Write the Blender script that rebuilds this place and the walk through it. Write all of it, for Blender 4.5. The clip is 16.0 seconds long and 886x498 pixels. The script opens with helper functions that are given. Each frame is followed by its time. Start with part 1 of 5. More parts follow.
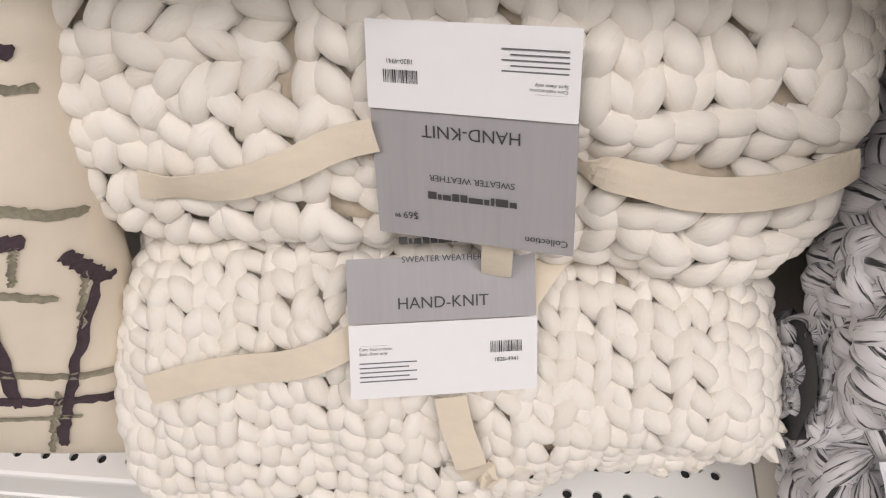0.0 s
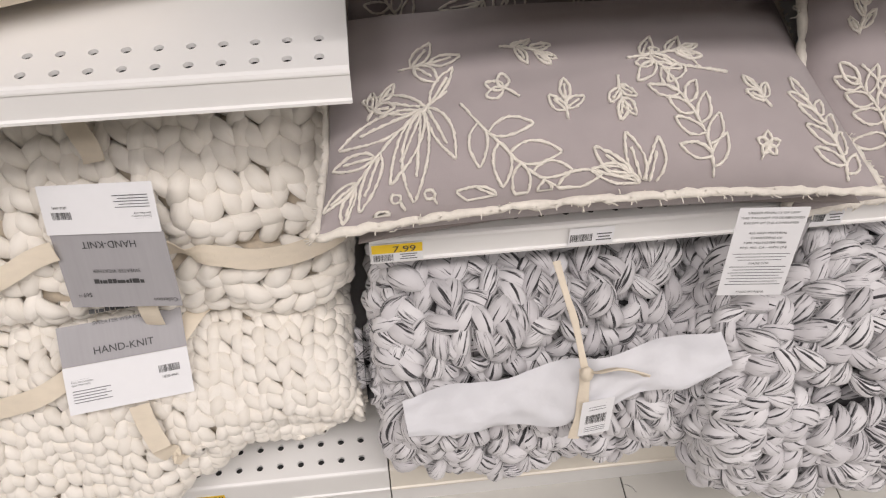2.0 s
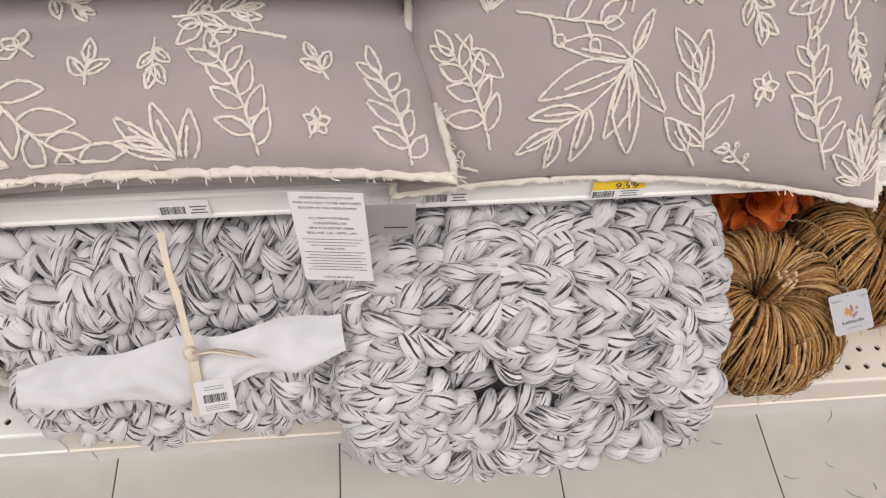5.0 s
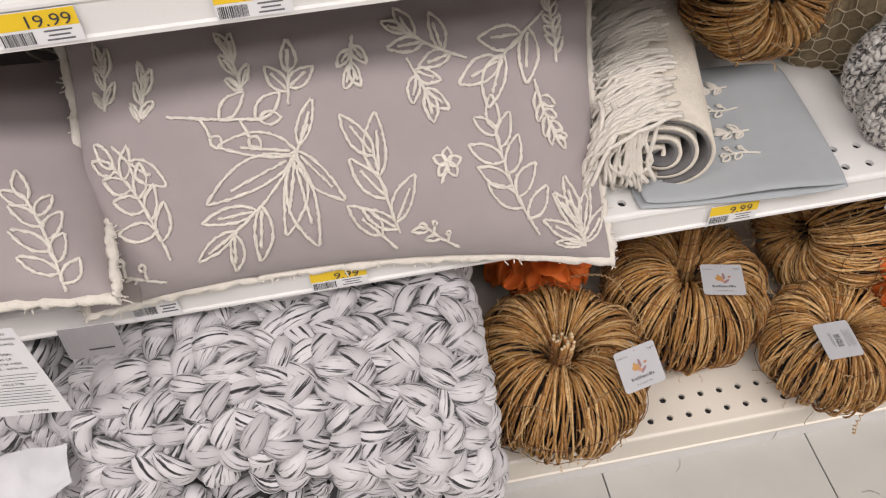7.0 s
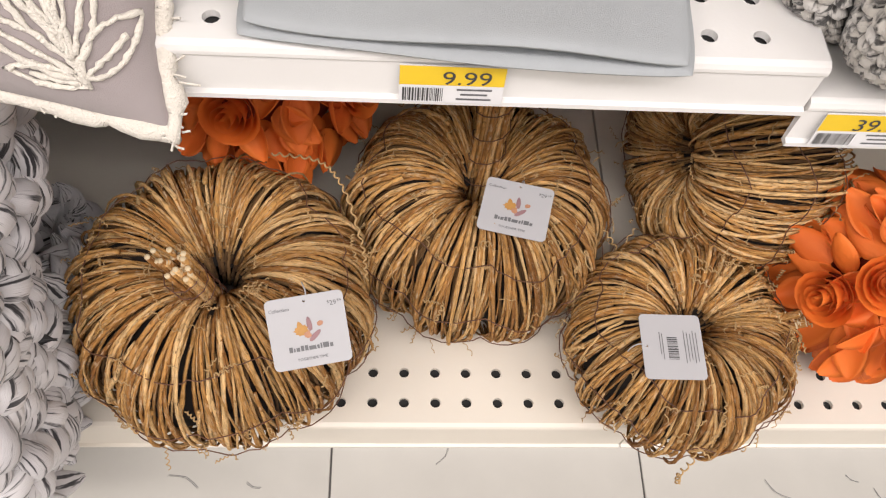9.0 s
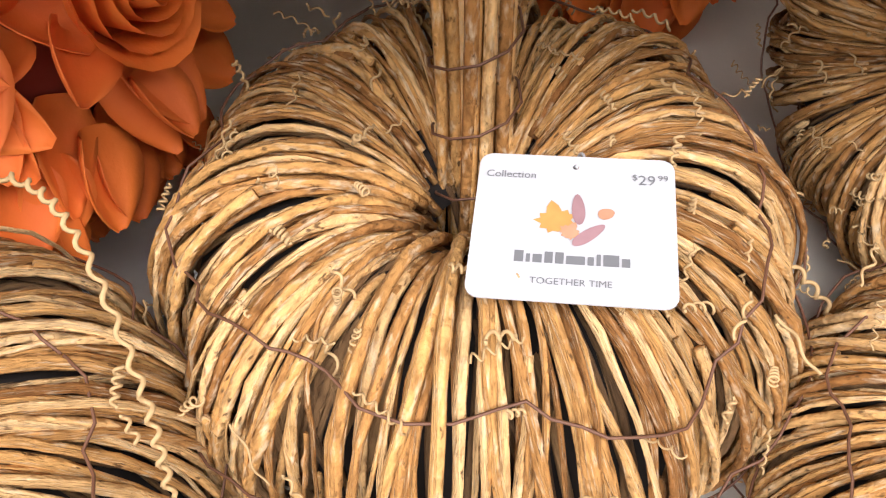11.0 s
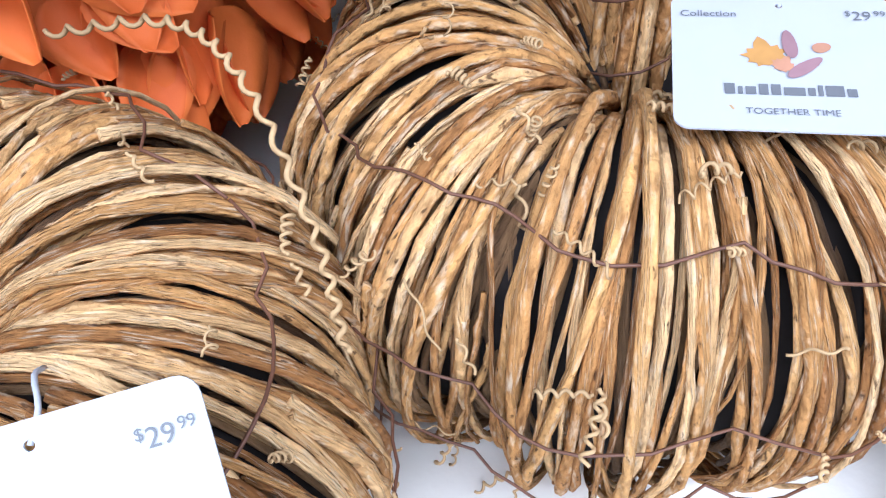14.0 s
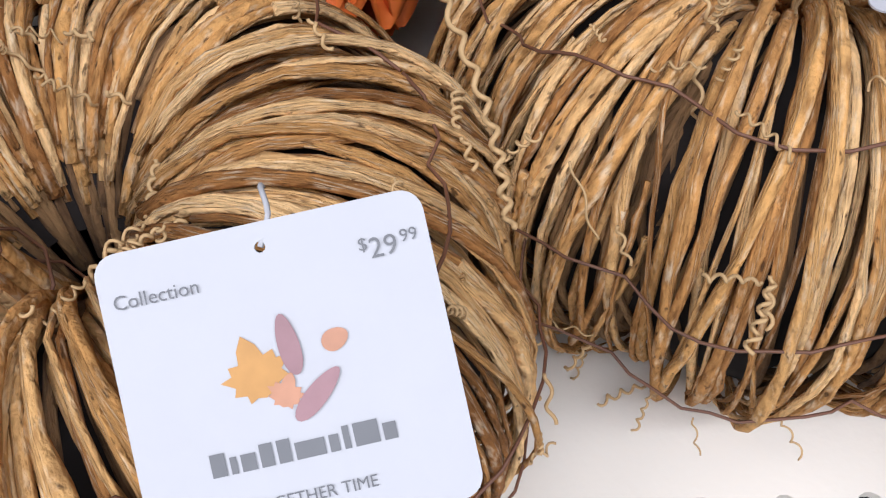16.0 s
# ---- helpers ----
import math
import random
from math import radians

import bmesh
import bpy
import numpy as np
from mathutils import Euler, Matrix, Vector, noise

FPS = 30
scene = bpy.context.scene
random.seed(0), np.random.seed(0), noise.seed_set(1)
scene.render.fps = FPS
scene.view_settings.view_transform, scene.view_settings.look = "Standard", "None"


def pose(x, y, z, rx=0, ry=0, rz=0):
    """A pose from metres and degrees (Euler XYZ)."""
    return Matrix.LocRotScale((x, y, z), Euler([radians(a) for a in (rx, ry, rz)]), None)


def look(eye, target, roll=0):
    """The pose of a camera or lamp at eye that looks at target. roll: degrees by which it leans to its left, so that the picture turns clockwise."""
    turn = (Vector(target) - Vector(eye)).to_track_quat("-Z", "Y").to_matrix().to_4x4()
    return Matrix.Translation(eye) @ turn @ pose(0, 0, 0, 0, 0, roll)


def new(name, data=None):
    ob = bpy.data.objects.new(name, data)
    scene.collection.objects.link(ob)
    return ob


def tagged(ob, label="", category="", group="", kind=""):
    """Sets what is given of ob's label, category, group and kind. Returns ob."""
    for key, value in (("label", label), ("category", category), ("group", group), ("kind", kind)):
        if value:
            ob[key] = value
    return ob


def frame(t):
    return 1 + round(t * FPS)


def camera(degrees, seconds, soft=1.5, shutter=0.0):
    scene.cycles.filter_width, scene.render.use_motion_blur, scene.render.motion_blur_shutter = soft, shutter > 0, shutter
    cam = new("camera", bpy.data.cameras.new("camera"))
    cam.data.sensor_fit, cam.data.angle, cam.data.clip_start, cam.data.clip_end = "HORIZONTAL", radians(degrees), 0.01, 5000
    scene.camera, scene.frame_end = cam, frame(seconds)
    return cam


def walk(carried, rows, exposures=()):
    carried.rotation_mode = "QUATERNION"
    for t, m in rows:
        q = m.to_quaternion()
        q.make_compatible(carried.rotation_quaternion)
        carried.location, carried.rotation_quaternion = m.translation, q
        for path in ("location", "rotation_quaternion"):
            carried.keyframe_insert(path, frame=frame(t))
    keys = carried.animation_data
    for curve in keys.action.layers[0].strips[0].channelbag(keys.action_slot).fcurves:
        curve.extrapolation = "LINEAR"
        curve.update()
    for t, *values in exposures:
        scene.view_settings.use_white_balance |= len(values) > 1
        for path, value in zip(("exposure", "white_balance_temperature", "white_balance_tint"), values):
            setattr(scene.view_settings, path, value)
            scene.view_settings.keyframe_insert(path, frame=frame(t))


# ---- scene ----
cam = camera(57.3, 16.0, 1.2)
# seconds, eye, point looked at, roll
PATH = [
    (0, (0.002, -0.019, 0.836), (-0.112, 1.16, -0.775), -1.1),
    (0.5, (0.009, -0.086, 0.938), (-0.09, 1.094, -0.674), -1.6),
    (1, (0.054, -0.149, 1.014), (-0.014, 1.032, -0.598), -1.7),
    (1.5, (0.142, -0.217, 1.067), (0.161, 1.041, -0.488), -0.5),
    (2, (0.25, -0.259, 1.099), (0.408, 1.055, -0.4), 0.4),
    (2.5, (0.333, -0.287, 1.118), (0.624, 1.021, -0.367), 1.3),
    (3, (0.398, -0.274, 1.11), (0.793, 0.999, -0.381), 3.5),
    (3.5, (0.474, -0.236, 1.095), (0.878, 0.928, -0.48), 6.9),
    (4, (0.545, -0.221, 1.095), (0.937, 0.905, -0.511), 8.2),
    (4.2, (0.572, -0.224, 1.096), (0.913, 0.914, -0.513), 8.4),
    (6.3, (0.766, -0.214, 1.086), (0.778, 1.013, -0.493), -2.6),
    (6.5, (0.803, -0.221, 1.091), (0.845, 1.031, -0.468), -3.2),
    (7, (0.9, -0.201, 1.092), (1.094, 1.056, -0.451), -2.6),
    (7.5, (0.983, -0.158, 1.072), (1.235, 1.09, -0.471), -2.6),
    (8, (1.075, -0.094, 1.035), (1.327, 1.097, -0.552), 0.2),
    (8.5, (1.161, -0.038, 0.919), (1.36, 1.032, -0.759), 5.7),
    (9, (1.229, 0.017, 0.79), (1.371, 0.992, -0.951), 8.3),
    (9.5, (1.252, 0.106, 0.618), (1.336, 1.077, -1.128), 4.1),
    (10, (1.267, 0.169, 0.498), (1.344, 1.27, -1.17), 1.5),
    (10.2, (1.274, 0.189, 0.466), (1.357, 1.334, -1.172), 0.2),
    (12.3, (1.289, 0.209, 0.454), (1.306, 1.434, -1.127), -7.7),
    (12.5, (1.291, 0.208, 0.452), (1.31, 1.436, -1.126), -7.5),
    (13, (1.288, 0.204, 0.45), (1.326, 1.432, -1.128), -6.7),
    (13.5, (1.259, 0.194, 0.435), (1.321, 1.435, -1.133), -5.3),
    (14, (1.238, 0.186, 0.423), (1.265, 1.423, -1.148), -5.4),
    (14.5, (1.225, 0.175, 0.417), (1.219, 1.408, -1.157), -5.5),
    (15, (1.226, 0.173, 0.421), (1.197, 1.404, -1.155), -5.6),
    (15.5, (1.225, 0.171, 0.422), (1.153, 1.392, -1.16), -6.7),
    (16, (1.213, 0.169, 0.412), (1.078, 1.365, -1.186), -8.1),
]
walk(cam, [(t, look(eye, target, roll)) for t, eye, target, roll in PATH],
     [(0.0, -0.10, 6400, 10), (0.6, -0.10, 6400, 10), (1.2, 0.0, 6400, 10), (2.5, -0.06, 6400, 10), (4.2, -0.02, 6400, 10), (8.2, 0.04, 6400, 10), (9.0, 0.40, 6500, 10), (9.5, 0.40, 6700, 10), (10.0, 0.92, 6700, 10), (10.2, 1.1, 6700, 10), (12.3, 1.6, 4550, 7), (13.3, 1.72, 4500, 7), (14.3, 1.10, 5000, 8), (16.0, 0.68, 5500, 9)])

# ---- world and light ----
world = bpy.data.worlds.new("store_world")
world.use_nodes = True
scene.world = world
world.node_tree.nodes["Background"].inputs[0].default_value = (0.9, 0.95, 1.0, 1)
world.node_tree.nodes["Background"].inputs[1].default_value = 0.25
CEILING = 3.2


def ceiling_lamp(x, y, sx, sy, watts):
    lamp = bpy.data.lights.new("tube_light", "AREA")
    lamp.shape, lamp.size, lamp.size_y, lamp.energy = "RECTANGLE", sx, sy, watts
    lamp.color = (1.0, 0.925, 0.905)
    ob = new("tube_light", lamp)
    ob.matrix_world = pose(x, y, CEILING - 0.09)
    return ob


for lx in (-1.6, 1.0, 3.6):
    ceiling_lamp(lx, -1.25, 2.3, 0.55, 46)
    ceiling_lamp(lx, -2.1, 2.3, 0.55, 21)


# ---- material helpers ----
def material(name, colour, rough=0.5, metal=0.0, vary=0.08, scale=30.0, bump=0.0, bump_scale=200.0, island=0.0, per_object=0.0, contrast=1.0, uv=None, stretch=None, second=None, spot=0.0, sheen=0.0):
    """Principled surface with broad and fine colour variation and fine relief, in object space."""
    m = bpy.data.materials.new(name)
    m.use_nodes = True
    nt = m.node_tree
    b = nt.nodes["Principled BSDF"]
    b.inputs["Roughness"].default_value = rough
    b.inputs["Metallic"].default_value = metal
    b.inputs["Sheen Weight"].default_value = sheen
    tc = nt.nodes.new("ShaderNodeTexCoord")
    src = tc.outputs["UV"] if uv else tc.outputs["Object"]
    stretch = uv or stretch
    if stretch:
        mp = nt.nodes.new("ShaderNodeMapping")
        mp.inputs["Scale"].default_value = stretch
        nt.links.new(src, mp.inputs["Vector"])
        src = mp.outputs["Vector"]
    n1 = nt.nodes.new("ShaderNodeTexNoise")
    n1.inputs["Scale"].default_value, n1.inputs["Detail"].default_value = scale, 5
    n2 = nt.nodes.new("ShaderNodeTexNoise")
    n2.inputs["Scale"].default_value, n2.inputs["Detail"].default_value = scale * 0.12, 2
    for n in (n1, n2):
        nt.links.new(src, n.inputs["Vector"])
    add = nt.nodes.new("ShaderNodeMath")
    add.operation = "ADD"
    nt.links.new(n1.outputs["Fac"], add.inputs[0])
    nt.links.new(n2.outputs["Fac"], add.inputs[1])
    fac = add.outputs[0]
    if island:
        geo = nt.nodes.new("ShaderNodeNewGeometry")
        mul = nt.nodes.new("ShaderNodeMath")
        mul.operation, mul.inputs[1].default_value = "MULTIPLY_ADD", island
        nt.links.new(geo.outputs["Random Per Island"], mul.inputs[0])
        nt.links.new(fac, mul.inputs[2])
        fac = mul.outputs[0]
    if per_object:
        info = nt.nodes.new("ShaderNodeObjectInfo")
        mul = nt.nodes.new("ShaderNodeMath")
        mul.operation, mul.inputs[1].default_value = "MULTIPLY_ADD", per_object
        nt.links.new(info.outputs["Random"], mul.inputs[0])
        nt.links.new(fac, mul.inputs[2])
        fac = mul.outputs[0]
    rng = nt.nodes.new("ShaderNodeMapRange")
    rng.inputs["From Min"].default_value, rng.inputs["From Max"].default_value = 1.0 - 0.35 / contrast, 1.0 + 0.35 / contrast + island + per_object
    nt.links.new(fac, rng.inputs["Value"])
    mix = nt.nodes.new("ShaderNodeMix")
    mix.data_type = "RGBA"
    lo = [c * (1 - vary) for c in colour]
    hi = second if second else [min(1, c * (1 + vary)) for c in colour]
    mix.inputs["A"].default_value, mix.inputs["B"].default_value = (*lo, 1), (*hi, 1)
    nt.links.new(rng.outputs["Result"], mix.inputs["Factor"])
    nt.links.new(mix.outputs["Result"], b.inputs["Base Color"])
    if bump:
        n3 = nt.nodes.new("ShaderNodeTexNoise")
        n3.inputs["Scale"].default_value, n3.inputs["Detail"].default_value = bump_scale, 4
        nt.links.new(src, n3.inputs["Vector"])
        bp = nt.nodes.new("ShaderNodeBump")
        bp.inputs["Strength"].default_value, bp.inputs["Distance"].default_value = bump, 0.002
        nt.links.new(n3.outputs["Fac"], bp.inputs["Height"])
        nt.links.new(bp.outputs["Normal"], b.inputs["Normal"])
    return m


M_ENAMEL = material("white_enamel", (0.80, 0.79, 0.77), 0.35, vary=0.03, scale=12, bump=0.05, bump_scale=400)
M_DECK = material("aged_cream_enamel", (0.76, 0.71, 0.62), 0.4, vary=0.06, scale=9, bump=0.06, bump_scale=300)
M_TILE = material("vinyl_floor_tile", (0.53, 0.515, 0.475), 0.35, vary=0.05, scale=20, bump=0.04, bump_scale=90)
M_JOINT = material("dark_floor_joint", (0.09, 0.085, 0.08), 0.8)
# near-black colour for the shade seen through the shelf holes
M_HOLE_SHADE = material("hole_shade", (0.03, 0.03, 0.03), 0.9)
M_WALL = material("painted_store_wall", (0.27, 0.265, 0.255), 0.8, scale=6)
M_CEIL = material("white_ceiling_tile", (0.75, 0.75, 0.74), 0.9, scale=40, bump=0.2)


# ---- mesh helpers ----
def mesh_of(name, verts, faces, mat, smooth=False, uvs=None):
    me = bpy.data.meshes.new(name)
    me.from_pydata([tuple(v) for v in verts], [], faces)
    if mat:
        me.materials.append(mat)
    if smooth:
        me.polygons.foreach_set("use_smooth", [True] * len(me.polygons))
    if uvs is not None:
        layer = me.uv_layers.new(name="UVMap")
        idx = np.empty(len(me.loops), dtype=np.int32)
        me.loops.foreach_get("vertex_index", idx)
        layer.data.foreach_set("uv", np.asarray(uvs, dtype=np.float32)[idx].ravel())
    me.update()
    return me


def put(name, me, parent=None, m=None, label=""):
    ob = new(name, me)
    if parent is not None:
        ob.parent = parent
    if m is not None:
        ob.matrix_basis = m
    if label:
        ob["label"] = label
    return ob


def part(name, bm, mat, parent=None, label="", smooth=False):
    me = bpy.data.meshes.new(name)
    bm.to_mesh(me)
    bm.free()
    me.materials.append(mat)
    if smooth:
        me.polygons.foreach_set("use_smooth", [True] * len(me.polygons))
    return put(name, me, parent, None, label)


def thing(name, m, label, category, group=""):
    ob = new(name)
    ob.empty_display_size = 0.02
    ob.matrix_basis = m
    return tagged(ob, label, category, group)


def box_bm(x0, x1, y0, y1, z0, z1, bevel=0.0, seg=2):
    bm = bmesh.new()
    bmesh.ops.create_cube(bm, size=1)
    for v in bm.verts:
        v.co = Vector(((x0 + x1) / 2 + v.co.x * (x1 - x0), (y0 + y1) / 2 + v.co.y * (y1 - y0), (z0 + z1) / 2 + v.co.z * (z1 - z0)))
    if bevel:
        bmesh.ops.bevel(bm, geom=bm.edges[:], offset=bevel, segments=seg, affect="EDGES", profile=0.5)
    return bm


def extrude_profile(profile, x0, x1):
    """A closed (y, z) outline drawn out along x, with end caps."""
    n = len(profile)
    verts = [(x0, y, z) for y, z in profile] + [(x1, y, z) for y, z in profile]
    faces = [(i, (i + 1) % n, n + (i + 1) % n, n + i) for i in range(n)]
    faces += [tuple(range(n - 1, -1, -1)), tuple(range(n, 2 * n))]
    return verts, faces


# ---- floor, walls, ceiling ----
def setting(name, bm, mat, label=""):
    return tagged(part(name, bm, mat), label, kind="structure")


floor = setting("floor", box_bm(-4, 6, -4, 0.85, -0.06, -0.002), M_JOINT, "pale speckled vinyl tile floor with dark joints")
setting("ceiling", box_bm(-4, 6, -4, 0.85, CEILING, CEILING + 0.1), M_CEIL)
setting("wall_north", box_bm(-4, 6, 0.75, 0.85, 0, CEILING), M_WALL)
setting("wall_south", box_bm(-4, 6, -4.1, -4, 0, CEILING), M_WALL)
setting("wall_west", box_bm(-4.1, -4, -4, 0.85, 0, CEILING), M_WALL)
setting("wall_east", box_bm(6, 6.1, -4, 0.85, 0, CEILING), M_WALL)

# ---- shelving ----
LIP_B, LIP_U, BACK = 0.208, 0.269, 0.70
DECK = 0.157
SECTIONS = [(-0.983, 0.239), (0.241, 1.434), (1.436, 2.652)]
M_BACK = material("dark_pegboard", (0.035, 0.033, 0.033), 0.8, vary=0.1, scale=20)


def perforated_strip(x0, x1, y0, z, rows=2, phase=0.0, pitch=0.0254, r=0.0042, depth=0.004):
    """Sheet of square cells, each with a round hole through it."""
    verts, faces = [], []
    n = 12
    count = int((x1 - x0) / pitch)
    start = x0 + (x1 - x0 - count * pitch) / 2 if phase == 0 else phase - pitch / 2 - math.floor((phase - pitch / 2 - x0) / pitch) * pitch
    count = int((x1 - start) / pitch)
    for j in range(rows):
        for i in range(count):
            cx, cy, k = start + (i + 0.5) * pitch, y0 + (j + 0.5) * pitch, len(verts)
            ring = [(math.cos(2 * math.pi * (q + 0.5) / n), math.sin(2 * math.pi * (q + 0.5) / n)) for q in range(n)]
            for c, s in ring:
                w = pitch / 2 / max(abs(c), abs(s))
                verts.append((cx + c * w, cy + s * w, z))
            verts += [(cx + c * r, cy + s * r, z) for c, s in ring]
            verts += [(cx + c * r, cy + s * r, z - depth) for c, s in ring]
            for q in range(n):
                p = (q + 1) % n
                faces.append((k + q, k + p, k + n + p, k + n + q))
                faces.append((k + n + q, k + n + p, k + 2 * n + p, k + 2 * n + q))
            h = pitch / 2
            b = len(verts)
            verts += [(cx - h, cy - h, z), (cx + h, cy - h, z), (cx + h, cy + h, z), (cx - h, cy + h, z)]
            faces += [(b + 2, k + 1, k + 0)]
            faces += [(b + 3, k + 4, k + 3), (b + 0, k + 7, k + 6), (b + 1, k + 10, k + 9)]
    return verts, faces, start, start + count * pitch


def shelf(x0, x1, lip, z, mat, label, base=False, phase=0.0):
    """Sheet-metal shelf: rounded front edge, price channel, two rows of holes behind it."""
    t = thing("shelf", pose(0, 0, 0), label, "shelf")
    y0 = lip + 0.0079 if base else lip + 0.0045
    v, f, a, b = perforated_strip(x0 + 0.004, x1 - 0.004, y0, z, 2, phase)
    me = mesh_of("perforated_strip", v, f, mat)
    bm = bmesh.new()
    bm.from_mesh(me)
    bmesh.ops.remove_doubles(bm, verts=bm.verts[:], dist=2e-5)
    bm.to_mesh(me)
    bm.free()
    put("perforated_strip", me, t)
    ys = y0 + 0.0508
    part("deck", box_bm(x0, x1, ys, BACK, z - 0.02, z), mat, t)
    # solid dark slab under the holes, painting the shade inside the shelf
    part("hole_shade_slab", box_bm(x0 + 0.003, x1 - 0.003, y0 + 0.001, ys, z - 0.012, z - 0.006), M_HOLE_SHADE, t)
    for e0, e1 in ((x0, a), (b, x1)):
        if e1 - e0 > 0.0005:
            part("edge_strip", box_bm(e0, e1, y0, ys, z - 0.005, z), mat, t)
    zb = z - (0.055 if base else 0.034)
    h = lip
    prof = [(y0, z), (h + 0.004, z), (h + 0.001, z - 0.0015), (h, z - 0.004), (h, zb + 0.028), (h + 0.0015, zb + 0.026), (h + 0.0015, zb + 0.004), (h - 0.001, zb + 0.003), (h - 0.001, zb), (h + 0.004, zb), (h + 0.006, z - 0.006), (y0, z - 0.006)]
    v, f = extrude_profile(prof, x0, x1)
    put("front_lip", mesh_of("front_lip", v, f, M_ENAMEL if not base else mat), t)
    return t


shelf(*SECTIONS[0], LIP_B, DECK, M_ENAMEL, "white perforated metal base shelf", True, 0.207)
shelf(*SECTIONS[1], LIP_B, DECK, M_DECK, "cream worn perforated metal base shelf", True, 1.221)
shelf(*SECTIONS[2], LIP_B, DECK, M_DECK, "cream perforated metal base shelf", True, 1.221)
shelf(*SECTIONS[0], LIP_U, 0.719, M_ENAMEL, "white perforated metal upper shelf", False, 0.216)
shelf(*SECTIONS[1], LIP_U, 0.518, M_ENAMEL, "white perforated metal shelf with price channel", False, 1.378)
shelf(*SECTIONS[1], LIP_U, 0.816, M_ENAMEL, "white metal upper shelf over the cushions")
shelf(*SECTIONS[2], LIP_U, 0.493, M_ENAMEL, "white perforated metal shelf holding decorative pumpkins", False, 1.446)
for x0, x1 in SECTIONS:
    t = tagged(part("kick_plate", box_bm(x0, x1, LIP_B + 0.03, LIP_B + 0.034, 0, DECK - 0.02), M_ENAMEL), "white metal kick plate under base shelf", "kick plate")
    t = tagged(part("back_panel", box_bm(x0, x1, BACK, BACK + 0.012, 0.0, 1.6), M_BACK), "dark shelving back panel", "panel")


# ---- fibre and print materials ----
def yarn_material(name, light, dark, amount, sheen=0.4, streak=7.0, along=0.9, detail=5, soft=0.15, tint=(0.86, 0.84, 0.80)):
    """Spun wool: fibres run along the strand (u), plies of a second colour twist round it."""
    m = bpy.data.materials.new(name)
    m.use_nodes = True
    nt = m.node_tree
    b = nt.nodes["Principled BSDF"]
    b.inputs["Roughness"].default_value = 0.9
    b.inputs["Sheen Weight"].default_value = sheen
    b.inputs["Subsurface Weight"].default_value = 0.0
    uv = nt.nodes.new("ShaderNodeUVMap")
    geo = nt.nodes.new("ShaderNodeNewGeometry")
    sep = nt.nodes.new("ShaderNodeSeparateXYZ")
    nt.links.new(uv.outputs[0], sep.inputs[0])
    comb = nt.nodes.new("ShaderNodeCombineXYZ")
    off = nt.nodes.new("ShaderNodeMath")
    off.operation, off.inputs[1].default_value = "MULTIPLY", 60.0
    nt.links.new(geo.outputs["Random Per Island"], off.inputs[0])
    mu = nt.nodes.new("ShaderNodeMath")
    mu.operation, mu.inputs[1].default_value = "MULTIPLY", along
    mv = nt.nodes.new("ShaderNodeMath")
    mv.operation, mv.inputs[1].default_value = "MULTIPLY_ADD", streak
    nt.links.new(sep.outputs["X"], mu.inputs[0])
    nt.links.new(sep.outputs["Y"], mv.inputs[0])
    nt.links.new(mu.outputs[0], mv.inputs[2])
    nt.links.new(mu.outputs[0], comb.inputs["X"])
    nt.links.new(mv.outputs[0], comb.inputs["Y"])
    nt.links.new(off.outputs[0], comb.inputs["Z"])
    ply = nt.nodes.new("ShaderNodeTexNoise")
    ply.inputs["Scale"].default_value, ply.inputs["Detail"].default_value, ply.inputs["Roughness"].default_value = 0.95, detail, 0.6
    nt.links.new(comb.outputs[0], ply.inputs["Vector"])
    rng = nt.nodes.new("ShaderNodeMapRange")
    rng.inputs["From Min"].default_value, rng.inputs["From Max"].default_value = amount, amount + soft
    nt.links.new(ply.outputs["Fac"], rng.inputs["Value"])
    mix = nt.nodes.new("ShaderNodeMix")
    mix.data_type = "RGBA"
    mix.inputs["A"].default_value, mix.inputs["B"].default_value = (*light, 1), (*dark, 1)
    nt.links.new(rng.outputs["Result"], mix.inputs["Factor"])
    tone = nt.nodes.new("ShaderNodeMix")
    tone.data_type, tone.blend_type = "RGBA", "MULTIPLY"
    tone.inputs["B"].default_value = (*tint, 1)
    nt.links.new(geo.outputs["Random Per Island"], tone.inputs["Factor"])
    nt.links.new(mix.outputs["Result"], tone.inputs["A"])
    nt.links.new(tone.outputs["Result"], b.inputs["Base Color"])
    mp = nt.nodes.new("ShaderNodeMapping")
    mp.inputs["Scale"].default_value = (1.2, 5.0, 1.0)
    nt.links.new(comb.outputs[0], mp.inputs["Vector"])
    fib = nt.nodes.new("ShaderNodeTexNoise")
    fib.inputs["Scale"].default_value, fib.inputs["Detail"].default_value = 1.2, 5
    nt.links.new(mp.outputs[0], fib.inputs["Vector"])
    bp = nt.nodes.new("ShaderNodeBump")
    bp.inputs["Strength"].default_value, bp.inputs["Distance"].default_value = 0.45, 0.0012
    nt.links.new(fib.outputs["Fac"], bp.inputs["Height"])
    nt.links.new(bp.outputs["Normal"], b.inputs["Normal"])
    return m


M_CREAM_YARN = yarn_material("cream_wool", (0.86, 0.82, 0.75), (0.78, 0.72, 0.62), 0.62, tint=(0.93, 0.92, 0.90))
M_MARL_YARN = yarn_material("marled_grey_wool", (0.72, 0.705, 0.71), (0.030, 0.028, 0.032), 0.530, streak=9.0, along=0.5, detail=2.8, soft=0.09, tint=(0.76, 0.75, 0.76))
M_KNIT_GREY = yarn_material("charcoal_white_knit", (0.66, 0.64, 0.61), (0.05, 0.047, 0.045), 0.48, streak=2.2, along=0.7, detail=3, soft=0.12)
